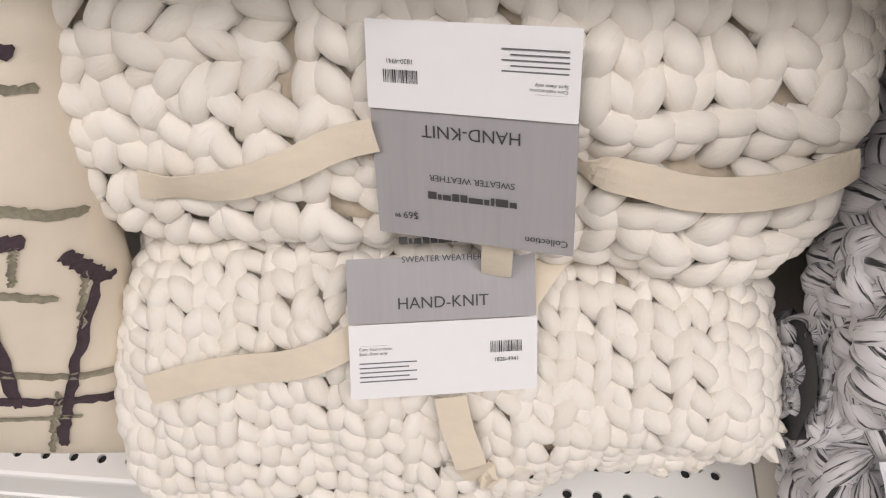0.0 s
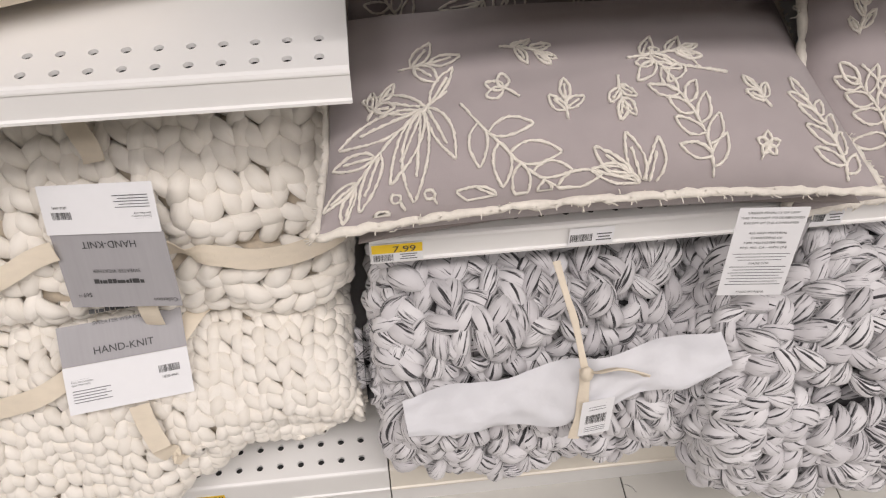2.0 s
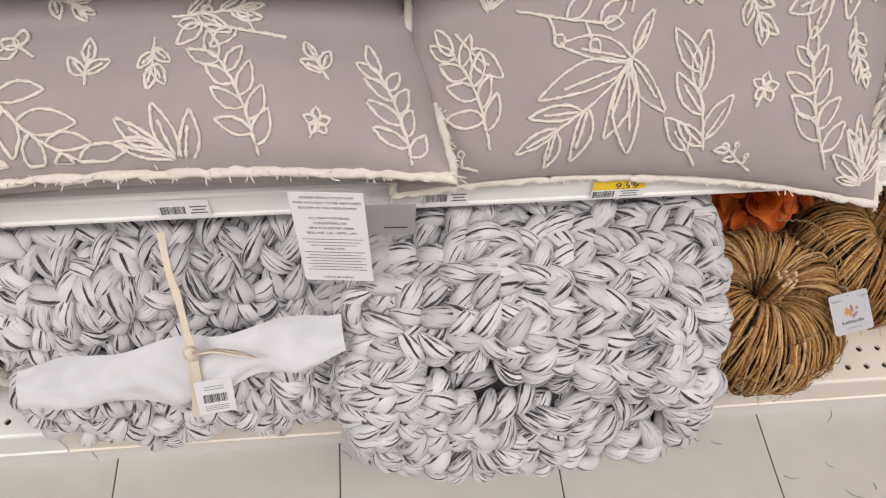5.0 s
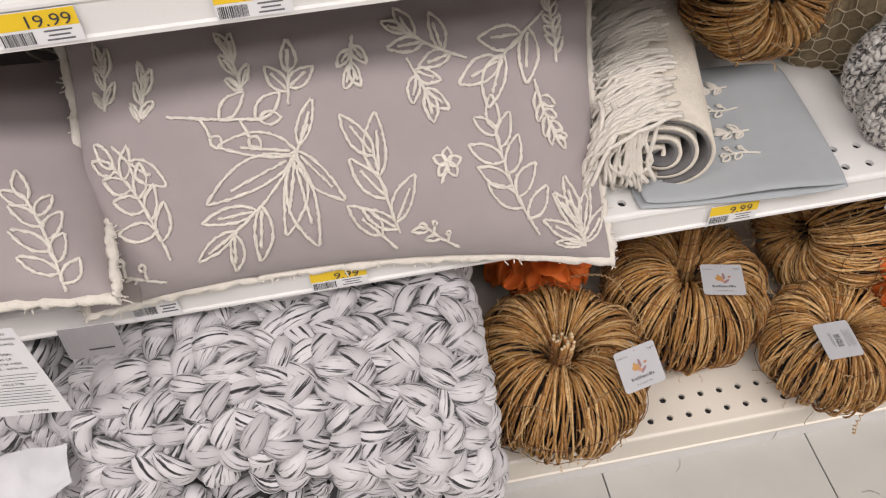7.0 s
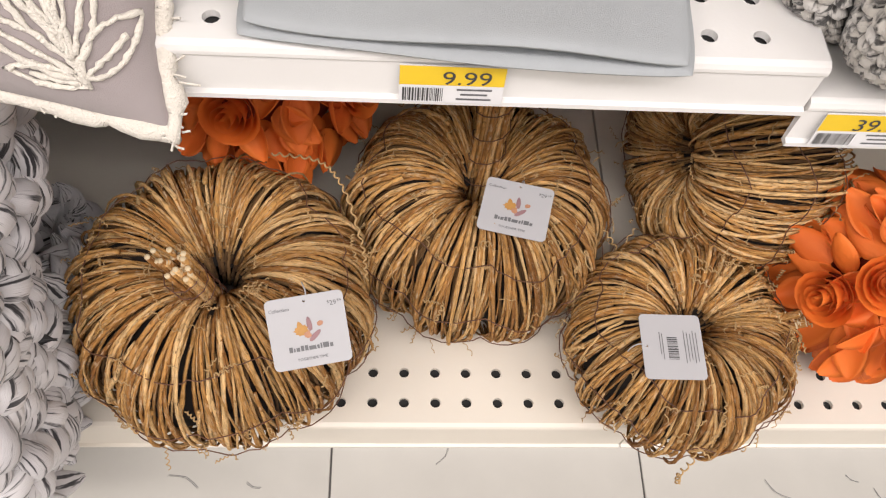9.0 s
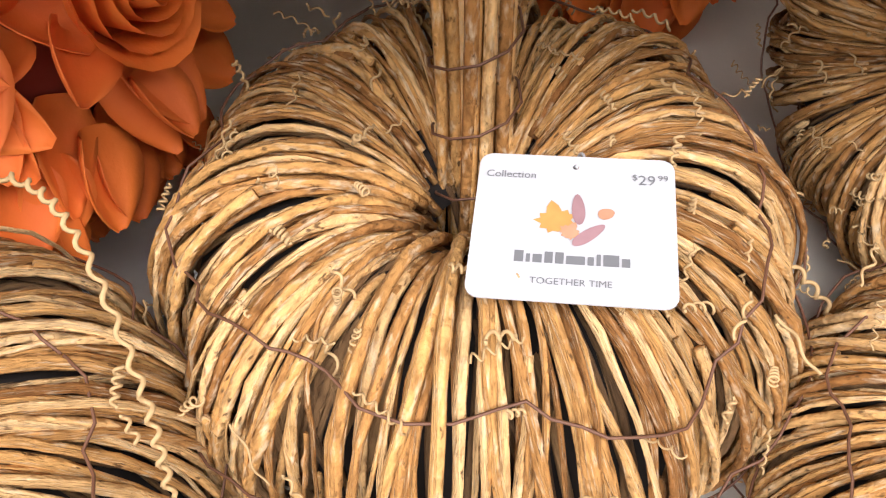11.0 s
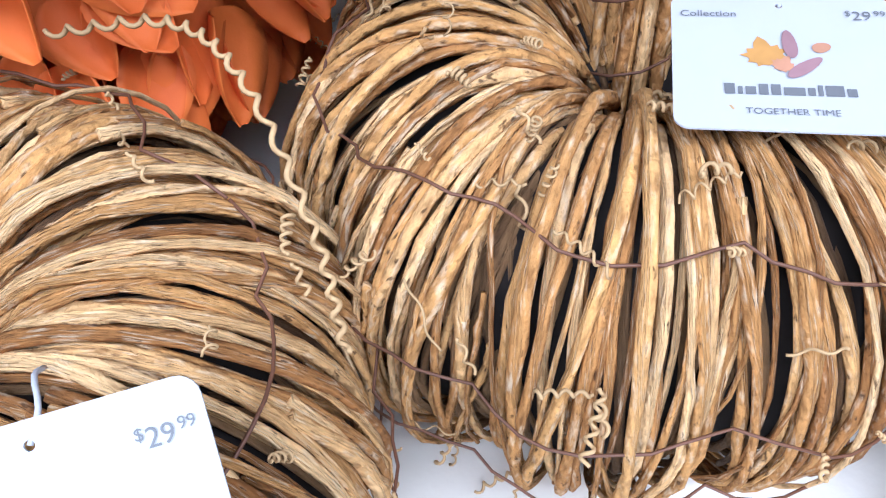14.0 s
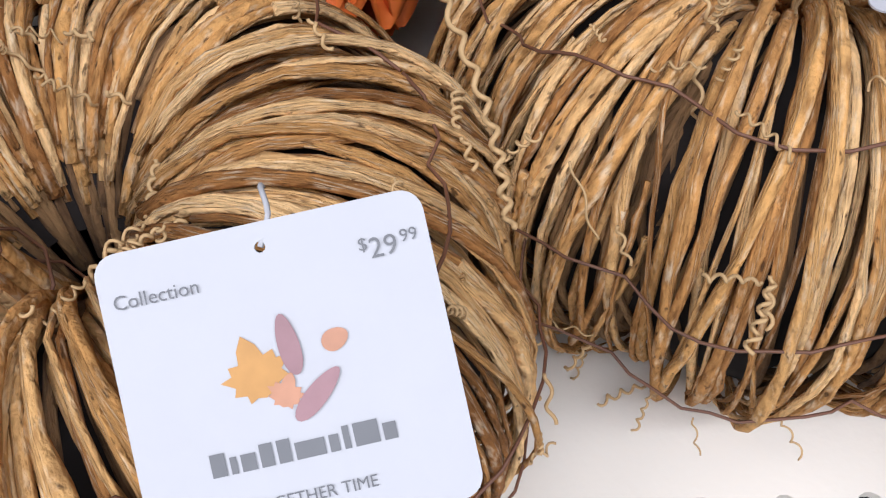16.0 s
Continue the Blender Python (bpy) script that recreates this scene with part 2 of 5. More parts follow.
# tan, darker than the cream yarn, as painted shade in its stitch gaps
M_CREAM_GAP_SHADE = material("cream_wool_gap_shade", (0.60, 0.52, 0.41), 0.95, scale=120, vary=0.2)
# near-black: shade in the gaps between grey stitches, painted as colour
M_GREY_GAP_SHADE = material("grey_wool_gap_shade", (0.06, 0.058, 0.06), 0.95, scale=120, vary=0.3)
M_RIBBON = material("cream_twill_ribbon", (0.80, 0.71, 0.57), 0.75, vary=0.06, scale=60, bump=0.5, bump_scale=1500, stretch=(1, 1, 3))
M_CARD_GREY = material("grey_printed_card", (0.36, 0.35, 0.36), 0.5, vary=0.05, scale=300, stretch=(1, 0.05, 1))
M_CARD = material("white_card", (0.80, 0.80, 0.81), 0.5, vary=0.015, scale=80)
M_TAG = material("matt_tag_card", (0.48, 0.48, 0.495), 0.6, vary=0.02, scale=80)
M_INK = material("black_ink", (0.05, 0.05, 0.05), 0.6)
M_INK_GREY = material("grey_ink", (0.13, 0.13, 0.135), 0.6)
M_PALE_INK = material("pale_grey_ink", (0.15, 0.152, 0.158), 0.6)
M_YELLOW = material("yellow_price_paper", (0.85, 0.58, 0.02), 0.55, vary=0.05)
M_TISSUE = material("white_tissue_paper", (0.66, 0.66, 0.68), 0.6, vary=0.04, scale=50, bump=0.6, bump_scale=60)
M_PILLOW = material("mauve_grey_cotton", (0.375, 0.330, 0.328), 0.9, vary=0.05, scale=40, bump=0.35, bump_scale=1800, sheen=0.2)
M_UNDER = material("taupe_cotton", (0.27, 0.235, 0.22), 0.9, vary=0.05, scale=40, bump=0.3, bump_scale=1800)
M_TUFT = material("cream_tufted_thread", (0.84, 0.79, 0.70), 0.95, vary=0.08, scale=200, bump=0.8, bump_scale=900, sheen=0.3)
M_BEIGE = material("beige_cushion_cloth", (0.76, 0.68, 0.56), 0.9, vary=0.05, scale=40, bump=0.3, bump_scale=1800)
M_STROKE_DARK = material("aubergine_dye", (0.06, 0.04, 0.05), 0.9, vary=0.3, scale=300)
M_STROKE_GREEN = material("grey_green_dye", (0.25, 0.23, 0.17), 0.9, vary=0.3, scale=300)
M_MAT = material("blue_grey_cloth", (0.40, 0.425, 0.44), 0.85, vary=0.04, scale=60, bump=0.3, bump_scale=2200)
M_THROW = material("cream_woven_throw", (0.74, 0.68, 0.58), 0.95, vary=0.1, scale=150, bump=0.7, bump_scale=500)
M_THROW_GREY = material("grey_woven_throw", (0.17, 0.165, 0.165), 0.95, vary=0.15, scale=150, bump=0.7, bump_scale=500)


def twig_material(name):
    """Dry vine wood: each twig has its own tone from brown to straw, with grain, pale bark flecks and dark cracks."""
    m = bpy.data.materials.new(name)
    m.use_nodes = True
    nt = m.node_tree
    b = nt.nodes["Principled BSDF"]
    b.inputs["Roughness"].default_value = 0.88
    b.inputs["Specular IOR Level"].default_value = 0.2
    uv = nt.nodes.new("ShaderNodeUVMap")
    info = nt.nodes.new("ShaderNodeObjectInfo")
    shift = nt.nodes.new("ShaderNodeVectorMath")
    shift.operation = "MULTIPLY_ADD"
    shift.inputs[1].default_value = (37.0, 11.0, 53.0)
    nt.links.new(info.outputs["Random"], shift.inputs[0])
    nt.links.new(uv.outputs[0], shift.inputs[2])

    def noise(scale, detail, stretch):
        mp = nt.nodes.new("ShaderNodeMapping")
        mp.inputs["Scale"].default_value = stretch
        nt.links.new(shift.outputs[0], mp.inputs["Vector"])
        n = nt.nodes.new("ShaderNodeTexNoise")
        n.inputs["Scale"].default_value, n.inputs["Detail"].default_value = scale, detail
        nt.links.new(mp.outputs[0], n.inputs["Vector"])
        return n.outputs["Fac"]

    def ramp(src, stops):
        r = nt.nodes.new("ShaderNodeValToRGB")
        while len(r.color_ramp.elements) < len(stops):
            r.color_ramp.elements.new(0.5)
        for e, (p, c) in zip(r.color_ramp.elements, stops):
            e.position, e.color = p, (*c, 1)
        nt.links.new(src, r.inputs["Fac"])
        return r.outputs["Color"]

    def mixed(kind, fac, a, c):
        x = nt.nodes.new("ShaderNodeMix")
        x.data_type, x.blend_type = "RGBA", kind
        if isinstance(fac, float):
            x.inputs["Factor"].default_value = fac
        else:
            nt.links.new(fac, x.inputs["Factor"])
        nt.links.new(a, x.inputs["A"])
        if isinstance(c, tuple):
            x.inputs["B"].default_value = (*c, 1)
        else:
            nt.links.new(c, x.inputs["B"])
        return x.outputs["Result"]

    tone = ramp(info.outputs["Random"], [(0.0, (0.25, 0.108, 0.030)), (0.22, (0.42, 0.205, 0.062)), (0.60, (0.58, 0.320, 0.105)), (1.0, (0.78, 0.52, 0.245))])
    grain = ramp(noise(1.5, 9, (2.0, 4.0, 1.0)), [(0.28, (0.50, 0.45, 0.41)), (0.48, (0.93, 0.93, 0.93)), (0.70, (1.2, 1.17, 1.12))])
    col = mixed("MULTIPLY", 1.0, tone, grain)
    fleck = ramp(noise(1.7, 8, (1.5, 3.0, 1.0)), [(0.53, (0, 0, 0)), (0.72, (0.6, 0.6, 0.6))])
    col = mixed("MIX", fleck, col, (0.74, 0.62, 0.43))
    crack = ramp(noise(2.0, 5, (1.8, 2.4, 1.0)), [(0.30, (0.85, 0.85, 0.85)), (0.38, (0, 0, 0))])
    col = mixed("MIX", crack, col, (0.065, 0.030, 0.012))
    nt.links.new(col, b.inputs["Base Color"])
    bp = nt.nodes.new("ShaderNodeBump")
    bp.inputs["Strength"].default_value, bp.inputs["Distance"].default_value = 1.0, 0.0018
    nt.links.new(noise(1.8, 6, (3.0, 2.6, 1.0)), bp.inputs["Height"])
    nt.links.new(bp.outputs["Normal"], b.inputs["Normal"])
    return m


M_TWIG = twig_material("dry_twig")
# brown twig with the shade of the inner layer put into its colour
M_INNER_SHADED = material("shaded_inner_twig", (0.14, 0.062, 0.020), 0.9, vary=0.5, scale=1.5, bump=0.8, bump_scale=2.0, island=0.9, contrast=1.5, uv=(2.0, 3.0, 1.0), second=(0.36, 0.205, 0.08))
M_TENDRIL = material("pale_vine_tendril", (0.50, 0.33, 0.15), 0.75, vary=0.2, scale=80, island=0.6)
M_WIRE = material("rusty_brown_wire", (0.13, 0.055, 0.028), 0.55, vary=0.2)
M_PITH = material("cut_twig_end", (0.62, 0.50, 0.32), 0.85, vary=0.2, scale=300)
# near-black colour standing for the shade inside the twig pumpkins
M_TWIG_GAP_SHADE = material("twig_gap_shade", (0.010, 0.006, 0.004), 0.95, vary=0.4, scale=60)
M_PETAL = material("orange_wood_shaving", (0.70, 0.115, 0.014), 0.7, vary=0.12, scale=25, bump=0.15, bump_scale=300, per_object=0.4, second=(0.95, 0.25, 0.030))
# dark red cloth; also the painted shade inside the flower balls
M_RED = material("red_cloth_and_petal_shade", (0.25, 0.03, 0.015), 0.9)
M_OLIVE = material("olive_burlap", (0.22, 0.17, 0.10), 0.95, vary=0.3, scale=200, bump=0.6, bump_scale=900)
M_NET = material("pale_wire_net", (0.55, 0.47, 0.34), 0.6)
M_BURLAP = material("natural_burlap", (0.45, 0.32, 0.18), 0.95, vary=0.2, scale=300, bump=0.6, bump_scale=900)
M_REDTAG = material("orange_red_card", (0.60, 0.10, 0.04), 0.5)
M_LEAF_Y = material("yellow_print", (0.50, 0.26, 0.07), 0.6, vary=0.15, scale=250)
M_LEAF_P = material("peach_print", (0.48, 0.24, 0.14), 0.6, vary=0.15, scale=250)
M_LEAF_M = material("mauve_print", (0.30, 0.17, 0.18), 0.6, vary=0.15, scale=250)


# ---- strands ----
def tubes(name, lines, radii, mat, sides=6, cap=True):
    """Many tubes along polylines as one mesh; u runs along, v round."""
    V, F, U = [], [], []
    base = 0
    ang = np.arange(sides) * 2 * np.pi / sides
    for line, rad in zip(lines, radii):
        p = np.asarray(line, float)
        n = len(p)
        rad = np.broadcast_to(np.asarray(rad, float), (n,))
        t = np.gradient(p, axis=0)
        t /= np.linalg.norm(t, axis=1)[:, None] + 1e-12
        ref = np.array([0.31, 0.27, 0.91]) if abs(t[0] @ np.array([0.31, 0.27, 0.91])) < 0.9 else np.array([1.0, 0.1, 0.0])
        a = np.cross(t, ref)
        a /= np.linalg.norm(a, axis=1)[:, None] + 1e-12
        for i in range(1, n):
            if a[i] @ a[i - 1] < 0:
                a[i] = -a[i]
        c = np.cross(t, a)
        ring = p[:, None, :] + rad[:, None, None] * (np.cos(ang)[None, :, None] * a[:, None, :] + np.sin(ang)[None, :, None] * c[:, None, :])
        V.append(ring.reshape(-1, 3))
        L = np.concatenate([[0], np.cumsum(np.linalg.norm(np.diff(p, axis=0), axis=1))]) * 60
        U.append(np.stack([np.repeat(L, sides), np.tile(np.arange(sides) / sides, n)], 1))
        for i in range(n - 1):
            for j in range(sides):
                k = (j + 1) % sides
                F.append((base + i * sides + j, base + i * sides + k, base + (i + 1) * sides + k, base + (i + 1) * sides + j))
        if cap:
            F.append(tuple(base + j for j in range(sides - 1, -1, -1)))
            F.append(tuple(base + (n - 1) * sides + j for j in range(sides)))
        base += n * sides
    return mesh_of(name, np.concatenate(V), F, mat, True, np.concatenate(U))


def ribbon(name, pts, width_dirs, width, mat, thick=0.0008):
    """A flat band along points; width_dirs give its breadth at each point."""
    p, w = np.asarray(pts, float), np.asarray(width_dirs, float)
    w = w / np.linalg.norm(w, axis=1)[:, None] * np.asarray(width).reshape(-1, 1) / 2
    t = np.gradient(p, axis=0)
    nrm = np.cross(t, w)
    nrm /= np.linalg.norm(nrm, axis=1)[:, None] + 1e-12
    n = len(p)
    rows = [p - w, p - 0.33 * w + nrm * 0.0006, p + 0.33 * w + nrm * 0.0006, p + w]
    up = np.stack(rows, 1)
    dn = up - nrm[:, None, :] * thick
    V = np.concatenate([up.reshape(-1, 3), dn.reshape(-1, 3)])
    F, o = [], n * 4
    for i in range(n - 1):
        for j in range(3):
            a, b = i * 4 + j, i * 4 + j + 1
            F += [(a, b, b + 4, a + 4), (o + a + 4, o + b + 4, o + b, o + a)]
        F += [(i * 4, i * 4 + 4, o + i * 4 + 4, o + i * 4), (i * 4 + 7, i * 4 + 3, o + i * 4 + 3, o + i * 4 + 7)]
    F += [(0, 1, o + 1, o), (1, 2, o + 2, o + 1), (2, 3, o + 3, o + 2)]
    return mesh_of(name, V, F, mat, False)


def smooth_line(pts, n):
    """Catmull-Rom through points."""
    p = np.asarray(pts, float)
    q = np.concatenate([[2 * p[0] - p[1]], p, [2 * p[-1] - p[-2]]])
    out = []
    for t in np.linspace(0, len(p) - 1 - 1e-9, n):
        i, f = int(t), t - int(t)
        a, b, c, d = q[i], q[i + 1], q[i + 2], q[i + 3]
        out.append(0.5 * (2 * b + (c - a) * f + (2 * a - 5 * b + 4 * c - d) * f * f + (3 * b - a - 3 * c + d) * f ** 3))
    return np.array(out)


# ---- cards and print ----
def card_mesh(name, w, h, r, mat, hole=None, hr=0.0022, thick=0.0005):
    """Rounded card in the xy plane, centre at the origin, with a punched hole."""
    out = []
    for cx, cy, a0 in ((w / 2 - r, h / 2 - r, 0), (-w / 2 + r, h / 2 - r, 90), (-w / 2 + r, -h / 2 + r, 180), (w / 2 - r, -h / 2 + r, 270)):
        for k in range(6):
            a = radians(a0 + 18 * k)
            out.append((cx + r * math.cos(a), cy + r * math.sin(a)))
    n = len(out)
    bm = bmesh.new()
    top = [bm.verts.new((x, y, thick / 2)) for x, y in out]
    edges = [bm.edges.new((top[i], top[(i + 1) % n])) for i in range(n)]
    if hole:
        ring = [bm.verts.new((hole[0] + hr * math.cos(k * math.pi / 5), hole[1] + hr * math.sin(k * math.pi / 5), thick / 2)) for k in range(10)]
        edges += [bm.edges.new((ring[i], ring[(i + 1) % 10])) for i in range(10)]
    bmesh.ops.triangle_fill(bm, edges=edges, use_beauty=True)
    ext = bmesh.ops.extrude_face_region(bm, geom=bm.faces[:])
    for g in ext["geom"]:
        if isinstance(g, bmesh.types.BMVert):
            g.co.z -= thick
    bmesh.ops.recalc_face_normals(bm, faces=bm.faces[:])
    me = bpy.data.meshes.new(name)
    bm.to_mesh(me)
    bm.free()
    me.materials.append(mat)
    return me


def lettering(body, size, x, y, mat, parent, z=0.0006, align="CENTER", turn=0, name="lettering", squash=1.0):
    cu = bpy.data.curves.new("lettering", "FONT")
    cu.body, cu.size, cu.align_x, cu.align_y = body, size, align, "CENTER"
    cu.resolution_u = 3
    tmp = bpy.data.objects.new("lettering", cu)
    me = bpy.data.meshes.new_from_object(tmp)
    bpy.data.objects.remove(tmp)
    bpy.data.curves.remove(cu)
    me.materials.clear()
    me.materials.append(mat)
    return put(name, me, parent, pose(x, y, z, 0, 0, turn) @ Matrix.Diagonal((squash, 1, 1, 1)))


def bars(rects, mat, parent, name="print_bars", z=0.0005):
    """Flat printed bars (x, y, w, h) on a card; plain lines of print are parts of their own."""
    if name == "print_bars":
        return [bars([q], mat, parent, "print_line", z) for q in rects]
    V, F = [], []
    for x, y, w, h in rects:
        k = len(V)
        V += [(x - w / 2, y - h / 2, z), (x + w / 2, y - h / 2, z), (x + w / 2, y + h / 2, z), (x - w / 2, y + h / 2, z)]
        F.append((k, k + 1, k + 2, k + 3))
    return put(name, mesh_of(name, V, F, mat), parent)


def barcode(x, y, w, h, parent, seed=1, name="barcode"):
    rnd = random.Random(seed)
    out, cx = [], x - w / 2
    while cx < x + w / 2 - w * 0.03:
        b = w * rnd.choice((0.015, 0.015, 0.03, 0.045))
        out.append((cx + b / 2, y, b, h))
        cx += b + w * rnd.choice((0.018, 0.018, 0.03))
    return bars(out, M_INK, parent, name)


def word_bars(x, y, h, widths, parent, mat, name="wordmark"):
    """A maker's mark as plain bars of its size."""
    out, cx = [], x - (sum(widths) + h * 0.25 * (len(widths) - 1)) / 2
    for i, w in enumerate(widths):
        tall = h * (1.35 if i % 4 in (0, 3) else 1.0)
        out.append((cx + w / 2, y + (tall - h) / 2, w, tall))
        cx += w + h * 0.25
    return bars(out, mat, parent, name)


def frame_from(o, xdir, ydir):
    x = Vector(xdir).normalized()
    y = Vector(ydir)
    y = (y - x * y.dot(x)).normalized()
    z = x.cross(y)
    m = Matrix((x, y, z)).transposed().to_4x4()
    m.translation = o
    return m


def leaf_outline(cx, cy, length, width, turn, lobes=0, n=20):
    pts = []
    for i in range(n):
        t = i / n * 2 * math.pi
        u = (1 - math.cos(t)) / 2
        v = math.sin(t) * (1 - u * 0.25) * (1 + (0.35 * math.cos(lobes * t) if lobes else 0))
        x, y = u * length, v * width / 2
        c, s = math.cos(turn), math.sin(turn)
        pts.append((cx + x * c - y * s, cy + x * s + y * c))
    return pts


def maple_outline(cx, cy, size, turn):
    """Lobed, toothed leaf with five main points."""
    pts = []
    for k, (deg, r) in enumerate(((-90, 0.42), (-62, 0.40), (-48, 0.56), (-30, 0.44), (-12, 0.66), (4, 0.55), (18, 0.86), (30, 0.62), (44, 0.74), (58, 0.56), (74, 0.80), (90, 1.05), (106, 0.80), (122, 0.56), (136, 0.74), (150, 0.62), (162, 0.86), (176, 0.55), (192, 0.66), (210, 0.44), (228, 0.56), (242, 0.40))):
        a = radians(deg + turn)
        pts.append((cx + size * r * math.cos(a), cy + size * r * math.sin(a)))
    return pts


def flat_shape(name, pts, mat, parent, z):
    return put(name, mesh_of(name, [(x, y, z) for x, y in pts], [tuple(range(len(pts)))], mat), parent)


def swing_tag(m, w, h, label, side, on):
    """Rounded white card tag: printed front, or barcoded back."""
    t = thing("swing_tag", m, label, "tag", "pumpkin tags")
    put("card", card_mesh("card", w, h, w * 0.07, M_TAG, (0, h * 0.42), w * 0.017), t)
    if side == "front":
        lettering("Collection", w * 0.062, -w * 0.46, h * 0.34, M_PALE_INK, t, align="LEFT")
        lettering("$", w * 0.055, w * 0.30, h * 0.355, M_PALE_INK, t)
        lettering("29", w * 0.088, w * 0.36, h * 0.335, M_PALE_INK, t)
        lettering("99", w * 0.055, w * 0.44, h * 0.355, M_PALE_INK, t)
        word_bars(0, -h * 0.235, h * 0.055, [w * q for q in (0.045, 0.02, 0.045, 0.04, 0.04, 0.09, 0.03, 0.02, 0.075, 0.04)], t, M_PALE_INK)
        lettering("TOGETHER TIME", w * 0.052, 0, -h * 0.38, M_PALE_INK, t)
        flat_shape("printed_leaf", maple_outline(-w * 0.085, h * 0.01, w * 0.135, 12), M_LEAF_Y, t, 0.0005)
        flat_shape("printed_leaf", maple_outline(-w * 0.02, -h * 0.06, w * 0.075, -25), M_LEAF_P, t, 0.0006)
        flat_shape("printed_leaf", leaf_outline(w * 0.03, h * 0.0, w * 0.19, w * 0.075, radians(95)), M_LEAF_M, t, 0.0007)
        flat_shape("printed_leaf", leaf_outline(w * 0.0, -h * 0.14, w * 0.20, w * 0.075, radians(40)), M_LEAF_M, t, 0.0008)
        flat_shape("printed_berry", leaf_outline(w * 0.12, h * 0.07, w * 0.085, w * 0.075, radians(20)), M_LEAF_P, t, 0.0006)
    else:
        barcode(-w * 0.02, 0, w * 0.36, h * 0.17, t, 3)
        bars([(w * 0.0, -h * (0.2 + 0.05 * i), w * (0.5 - 0.05 * (i % 3)), h * 0.012) for i in range(5)], M_INK_GREY, t)
        bars([(w * 0.05 * (i % 2), h * (0.16 + 0.04 * i), w * (0.4 - 0.06 * (i % 2)), h * 0.012) for i in range(2)], M_INK_GREY, t)
    a = Vector((0, h * 0.42, 0))
    loop = smooth_line([a, a + Vector((w * 0.04, h * 0.10, -0.001)), a + Vector((w * 0.02, h * 0.2, -0.005)), a + Vector((0, h * 0.22, -0.012))], 10)
    put("plastic_loop", tubes("plastic_loop", [loop], [0.0005], M_TAG, 5), t)
    return t


# ---- chunky knitted blankets ----
class Roll:
    """Soft folded block: a (y, z) outline swept along x with rounded ends."""

    def __init__(self, x0, x1, outline, seed, sag=0.006, power=7.0, dent=None, droop=None):
        self.x0, self.x1, self.seed, self.sag, self.dent, self.droop = x0, x1, seed, sag, dent, droop
        self.line = smooth_line(outline, 160)
        d = np.linalg.norm(np.diff(self.line, axis=0), axis=1)
        self.q = np.concatenate([[0], np.cumsum(d)])
        self.centre = self.line.mean(0)
        w = np.linspace(np.pi, 0, 500)
        self.xs = np.sign(np.cos(w)) * np.abs(np.cos(w)) ** (2 / power)
        self.fs = np.abs(np.sin(w)) ** (2 / power)
        half = (x1 - x0) / 2
        ds = np.hypot(np.diff(self.xs) * half, np.diff(self.fs) * 0.13)
        self.s = np.concatenate([[0], np.cumsum(ds)])
        self.S, self.Q = self.s[-1], self.q[-1]

    def at(self, s, q):
        s, q = np.atleast_1d(s), np.atleast_1d(q)
        xx, ff = np.interp(s, self.s, self.xs), np.interp(s, self.s, self.fs)
        y, z = np.interp(q, self.q, self.line[:, 0]), np.interp(q, self.q, self.line[:, 1])
        y, z = self.centre[0] + (y - self.centre[0]) * ff, self.centre[1] + (z - self.centre[1]) * ff
        x = (self.x0 + self.x1) / 2 + xx * (self.x1 - self.x0) / 2
        p = np.stack([x, y, z], -1)
        wob = np.sin(x * 23 + self.seed) * np.cos(z * 31 + self.seed * 2) + 0.6 * np.sin(x * 51 + z * 40 + self.seed * 3)
        out = p - np.stack([x, np.full_like(y, self.centre[0]), np.full_like(z, self.centre[1])], -1)
        out /= np.linalg.norm(out, axis=1)[:, None] + 1e-9
        push = self.sag * wob
        if self.dent:
            push = push - self.dent(x, y, z)
        p = p + out * push[:, None]
        if self.droop:
            p[:, 2] -= self.droop(x, y, z)
        return p

    def frame_at(self, s, q, e=0.002):
        p = self.at(s, q)
        a = self.at(s + e, q) - self.at(s - e, q)
        b = self.at(s, q + e) - self.at(s, q - e)
        a /= np.linalg.norm(a, axis=1)[:, None] + 1e-9
        n = np.cross(a, b)
        n /= np.linalg.norm(n, axis=1)[:, None] + 1e-9
        b = np.cross(n, a)
        return p, a, b, -n if (n[:, 1].mean() > 0) else n

    def core(self, name, mat, inset):
        su, qu = np.linspace(0.001, self.S - 0.001, 60), np.linspace(0, self.Q, 50)
        G, H = np.meshgrid(su, qu, indexing="ij")
        p, a, b, n = self.frame_at(G.ravel(), H.ravel())
        p = p - n * inset
        F = []
        for i in range(59):
            for j in range(49):
                k = i * 50 + j
                F.append((k, k + 1, k + 51, k + 50))
        for end in (0, 59):
            ring = [end * 50 + j for j in range(50)]
            F.append(tuple(ring))
        F.append(tuple(i * 50 for i in range(60)))
        return mesh_of(name, p, F, mat, True)


